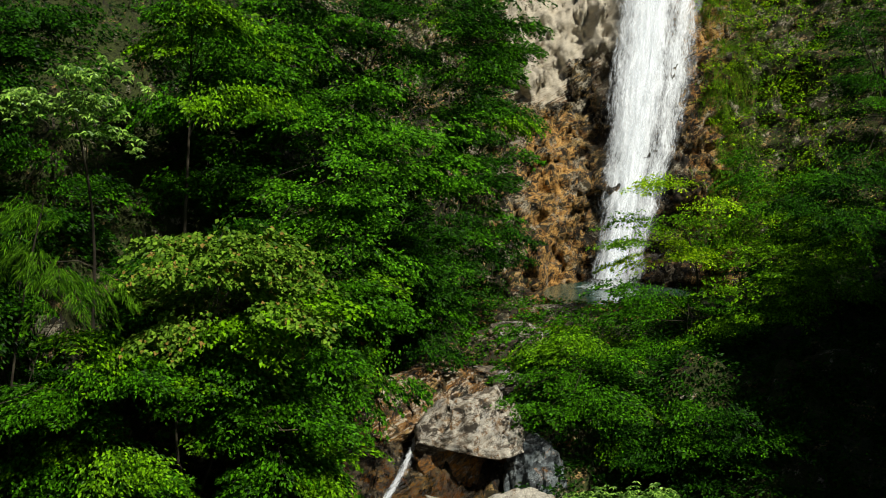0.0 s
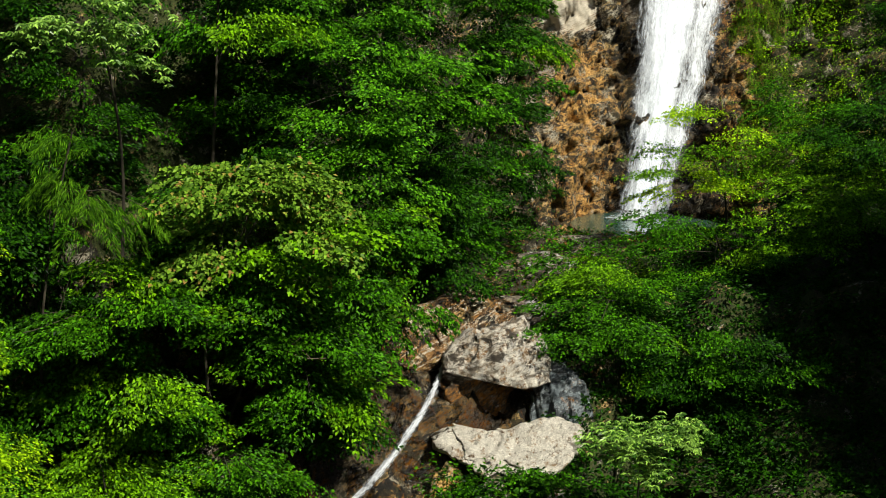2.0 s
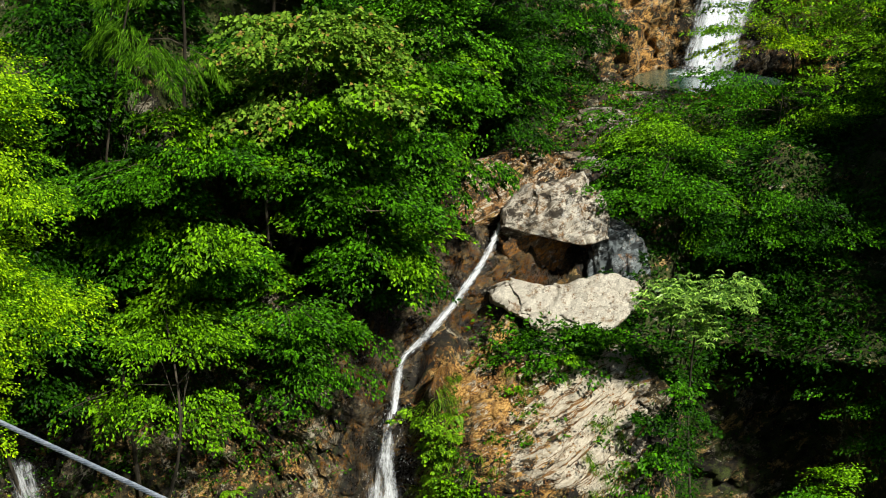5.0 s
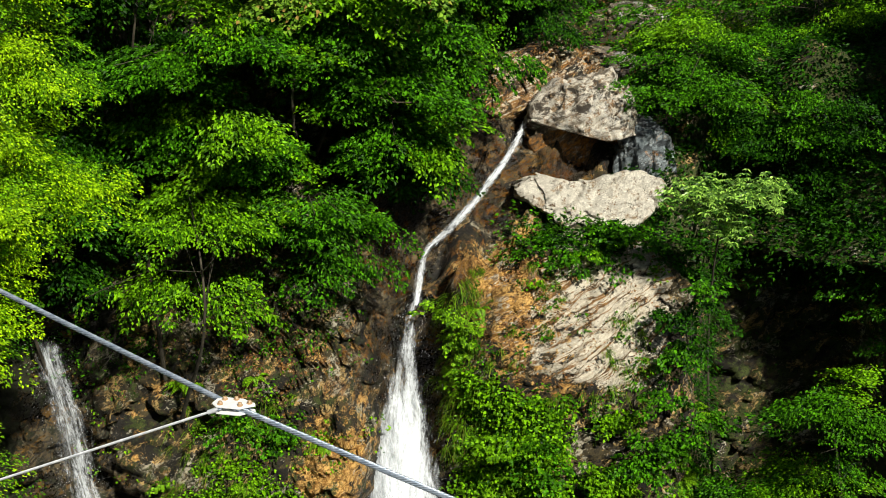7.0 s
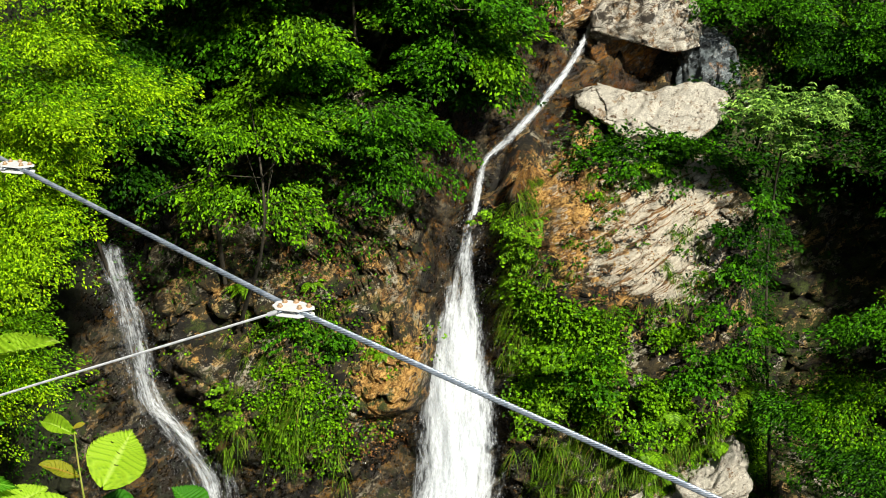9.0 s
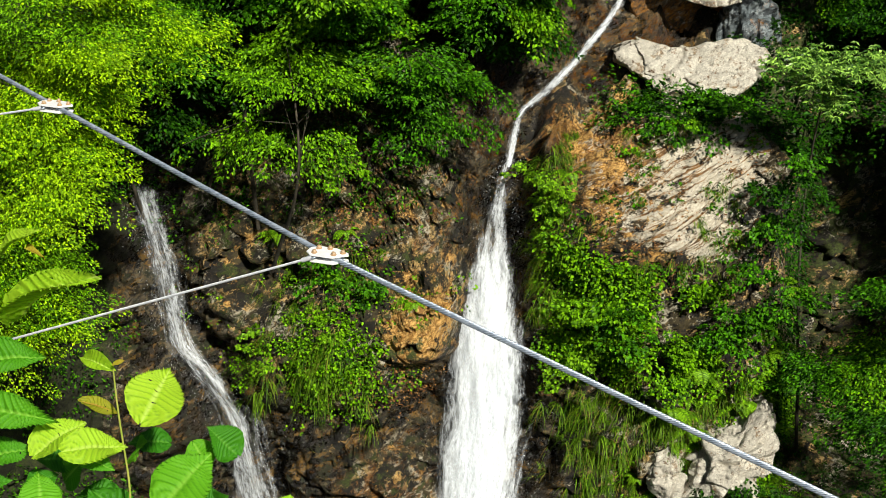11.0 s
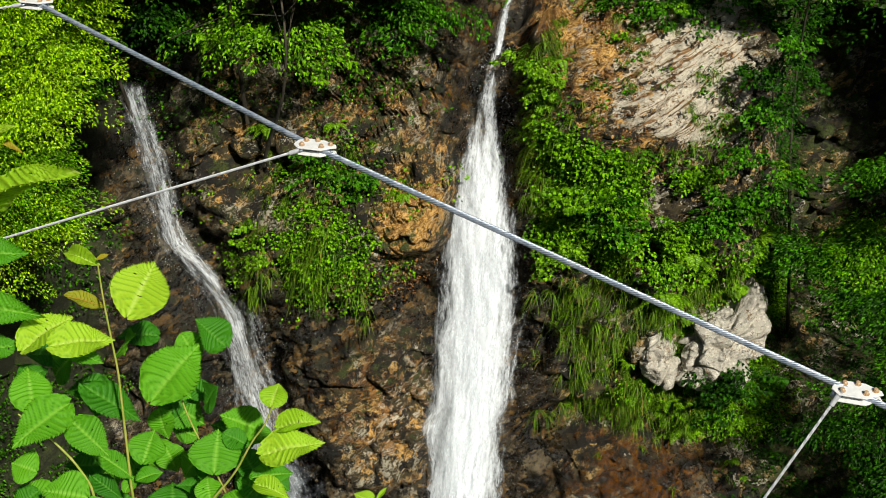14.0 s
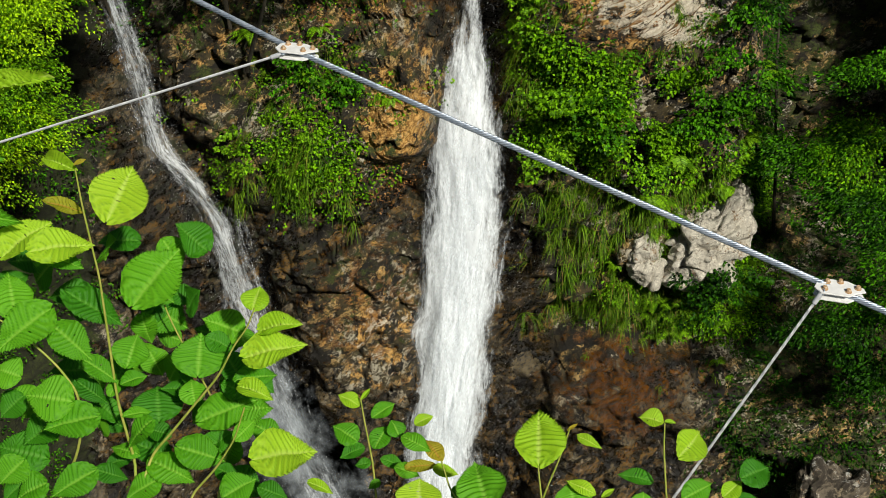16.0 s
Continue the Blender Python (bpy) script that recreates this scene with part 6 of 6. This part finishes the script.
shoot.leaf((-0.652, 1.370, 16.849), (-0.712, 1.364, 16.858), 0.066, 0, (0.19, -0.61, 0.77))
shoot.leaf((-0.623, 1.380, 16.822), (-0.685, 1.341, 16.822), 0.057, 0, (0.21, -0.30, 0.93))
shoot.leaf((-0.730, 1.430, 16.691), (-0.810, 1.437, 16.698), 0.070, 2, (0.01, -0.67, 0.74))
shoot.leaf((-0.637, 1.380, 16.726), (-0.684, 1.332, 16.712), 0.049, 0, (0.19, -0.45, 0.87))
shoot.leaf((-0.751, 1.400, 16.711), (-0.774, 1.365, 16.694), 0.052, 0, (0.15, -0.50, 0.85))
shoot.leaf((-0.721, 1.400, 16.672), (-0.764, 1.384, 16.653), 0.052, 0, (-0.15, -0.54, 0.83))
shoot.leaf((-0.762, 1.450, 16.784), (-0.789, 1.425, 16.764), 0.048, 2, (-0.03, -0.60, 0.80))
shoot.leaf((-0.719, 1.460, 16.740), (-0.759, 1.422, 16.721), 0.056, 2, (0.05, -0.47, 0.88))
shoot.leaf((-0.772, 1.440, 16.638), (-0.797, 1.408, 16.624), 0.043, 2, (0.07, -0.43, 0.90))
shoot.leaf((-0.768, 1.460, 16.892), (-0.729, 1.474, 16.887), 0.040, 2, (0.31, -0.59, 0.75))
shoot.leaf((-0.772, 1.450, 16.957), (-0.743, 1.481, 16.973), 0.041, 2, (0.02, -0.48, 0.88))
shoot = shrub_shoot("slender shoot of a shrub with broad toothed green leaves", [(-0.299, 1.70, 16.406), (-0.307, 1.70, 16.514), (-0.315, 1.70, 16.566), (-0.322, 1.70, 16.610), (-0.327, 1.70, 16.648)])
shoot.leaf((-0.330, 1.700, 16.633), (-0.363, 1.708, 16.648), 0.029, 1, (0.28, -0.41, 0.87))
shoot.leaf((-0.327, 1.700, 16.646), (-0.315, 1.721, 16.655), 0.008, 1, (0.35, -0.51, 0.78))
shoot.leaf((-0.308, 1.700, 16.612), (-0.278, 1.731, 16.622), 0.028, 0, (0.19, -0.47, 0.86))
shoot.leaf((-0.333, 1.700, 16.562), (-0.375, 1.711, 16.580), 0.045, 0, (0.29, -0.32, 0.90))
shoot.leaf((-0.322, 1.700, 16.549), (-0.357, 1.682, 16.540), 0.031, 2, (0.03, -0.48, 0.88))
shoot.leaf((-0.304, 1.700, 16.550), (-0.290, 1.737, 16.571), 0.036, 0, (0.00, -0.49, 0.87))
shoot.leaf((-0.268, 1.720, 16.564), (-0.283, 1.738, 16.582), 0.035, 0, (0.32, -0.50, 0.81))
shoot.leaf((-0.239, 1.700, 16.609), (-0.213, 1.713, 16.619), 0.022, 1, (-0.01, -0.62, 0.78))
shoot.leaf((-0.259, 1.700, 16.581), (-0.212, 1.680, 16.576), 0.032, 0, (-0.09, -0.47, 0.88))
shoot.leaf((-0.195, 1.700, 16.540), (-0.227, 1.731, 16.557), 0.029, 3, (0.11, -0.41, 0.91))
shoot.leaf((-0.270, 1.700, 16.516), (-0.231, 1.696, 16.507), 0.029, 0, (0.15, -0.51, 0.84))
shoot.leaf((-0.311, 1.700, 16.519), (-0.337, 1.698, 16.511), 0.020, 2, (-0.21, -0.54, 0.82))
shoot.leaf((-0.299, 1.730, 16.504), (-0.259, 1.728, 16.494), 0.024, 2, (0.19, -0.47, 0.86))
shoot.leaf((-0.253, 1.700, 16.517), (-0.203, 1.713, 16.521), 0.023, 3, (0.08, -0.56, 0.82))
shoot.leaf((-0.207, 1.700, 16.523), (-0.166, 1.696, 16.520), 0.022, 1, (0.00, -0.53, 0.85))
shoot.leaf((-0.296, 1.700, 16.482), (-0.312, 1.687, 16.475), 0.016, 0, (0.08, -0.57, 0.81))
shoot = shrub_shoot("low shoot of a shrub with broad toothed green leaves", [(-0.113, 1.55, 16.530), (-0.139, 1.55, 16.577), (-0.162, 1.55, 16.611), (-0.177, 1.55, 16.666)])
shoot.leaf((-0.206, 1.520, 16.597), (-0.209, 1.552, 16.625), 0.071, 1, (0.06, -0.66, 0.75))
shoot.leaf((-0.100, 1.500, 16.624), (-0.130, 1.574, 16.652), 0.077, 0, (-0.10, -0.38, 0.92))
shoot.leaf((-0.161, 1.570, 16.581), (-0.144, 1.581, 16.593), 0.023, 2, (-0.23, -0.50, 0.83))
shoot = shrub_shoot("short shoot of a shrub with broad toothed green leaves", [(-0.013, 1.56, 16.536), (-0.026, 1.56, 16.606), (-0.031, 1.56, 16.640), (-0.035, 1.56, 16.668)])
shoot.leaf((-0.034, 1.540, 16.686), (-0.043, 1.617, 16.730), 0.078, 1, (-0.08, -0.50, 0.86))
shoot = shrub_shoot("budding shoot of a shrub with broad toothed green leaves", [(-0.034, 1.60, 16.509), (-0.023, 1.60, 16.582), (-0.005, 1.60, 16.653), (0.006, 1.60, 16.711)])
shoot.leaf((0.019, 1.600, 16.699), (0.053, 1.584, 16.697), 0.018, 1, (-0.20, -0.54, 0.82))
shoot.leaf((0.003, 1.600, 16.707), (0.017, 1.612, 16.713), 0.006, 3, (0.11, -0.57, 0.81))
shoot.leaf((0.053, 1.600, 16.592), (0.011, 1.606, 16.608), 0.023, 1, (0.22, -0.62, 0.76))
shoot.leaf((0.027, 1.580, 16.572), (0.013, 1.617, 16.594), 0.060, 0, (0.07, -0.49, 0.87))
shoot.leaf((0.064, 1.600, 16.588), (0.082, 1.613, 16.596), 0.010, 1, (0.14, -0.62, 0.77))
shoot = shrub_shoot("forked shoot of a shrub with broad toothed green leaves", [(0.172, 1.60, 16.541), (0.160, 1.60, 16.599), (0.146, 1.60, 16.692), (0.142, 1.60, 16.741)])
shoot.leaf((0.139, 1.600, 16.742), (0.105, 1.602, 16.747), 0.031, 1, (0.10, -0.32, 0.94))
shoot.leaf((0.142, 1.600, 16.743), (0.158, 1.602, 16.742), 0.008, 1, (0.12, -0.48, 0.87))
shoot.leaf((0.169, 1.590, 16.689), (0.201, 1.639, 16.703), 0.052, 1, (0.41, -0.48, 0.78))
shoot.leaf((0.138, 1.630, 16.603), (0.088, 1.630, 16.612), 0.028, 2, (0.15, -0.52, 0.84))
shoot.leaf((0.184, 1.590, 16.611), (0.227, 1.628, 16.614), 0.041, 0, (0.37, -0.49, 0.79))
shoot.leaf((0.243, 1.600, 16.615), (0.268, 1.623, 16.631), 0.030, 1, (-0.05, -0.55, 0.84))
shoot.leaf((0.265, 1.610, 16.645), (0.309, 1.643, 16.648), 0.048, 2, (0.24, -0.40, 0.88))
shoot.leaf((0.127, 1.600, 16.576), (0.127, 1.622, 16.588), 0.037, 0, (0.20, -0.47, 0.86))
shoot.leaf((0.252, 1.620, 16.586), (0.300, 1.641, 16.588), 0.021, 2, (0.19, -0.49, 0.85))
shoot = shrub_shoot("outer shoot of a shrub with broad toothed green leaves", [
    (-0.861, 1.42, 16.839), (-0.834, 1.42, 16.952), (-0.817, 1.42, 17.058), (-0.8, 1.42, 17.142), (-0.785, 1.42, 17.208), (-0.777, 1.42, 17.256), (-0.772, 1.42, 17.302)])
shoot.leaf((-0.765, 1.420, 17.226), (-0.652, 1.386, 17.321), 0.054, 1)
shoot.leaf((-0.780, 1.440, 17.298), (-0.732, 1.421, 17.355), 0.039, 1)
shoot.leaf((-0.749, 1.450, 17.313), (-0.733, 1.468, 17.292), 0.012, 3)
shoot.leaf((-0.797, 1.380, 17.179), (-0.710, 1.388, 17.201), 0.050, 0)
shoot.leaf((-0.825, 1.400, 17.109), (-0.701, 1.388, 17.112), 0.049, 0)
shoot.leaf((-0.845, 1.420, 17.002), (-0.756, 1.437, 17.040), 0.047, 0)
shoot.leaf((-0.850, 1.420, 17.200), (-0.784, 1.419, 17.255), 0.047, 0)
shoot.leaf((-0.835, 1.380, 16.977), (-0.767, 1.390, 17.015), 0.046, 2)
shoot = shrub_shoot("low leafy shoot of a shrub with broad toothed leaves", [(-0.52, 1.62, 16.62), (-0.56, 1.62, 16.72), (-0.6, 1.62, 16.82), (-0.62, 1.62, 16.9)])
rng = np.random.default_rng(5)
for k in range(46):
    foot = np.array((rng.uniform(-0.80, -0.44), rng.uniform(1.56, 1.74), rng.uniform(16.60, 16.92)))
    foot[2] -= 0.35 * max(0.0, foot[0] + 0.62)
    turn = rng.uniform(0, 2 * math.pi)
    size = rng.uniform(0.045, 0.075)
    shoot.leaf(foot, foot + size * np.array((math.cos(turn), -0.25, math.sin(turn) * 0.8)), size * rng.uniform(0.75, 0.95), 2 if k % 2 else 0)
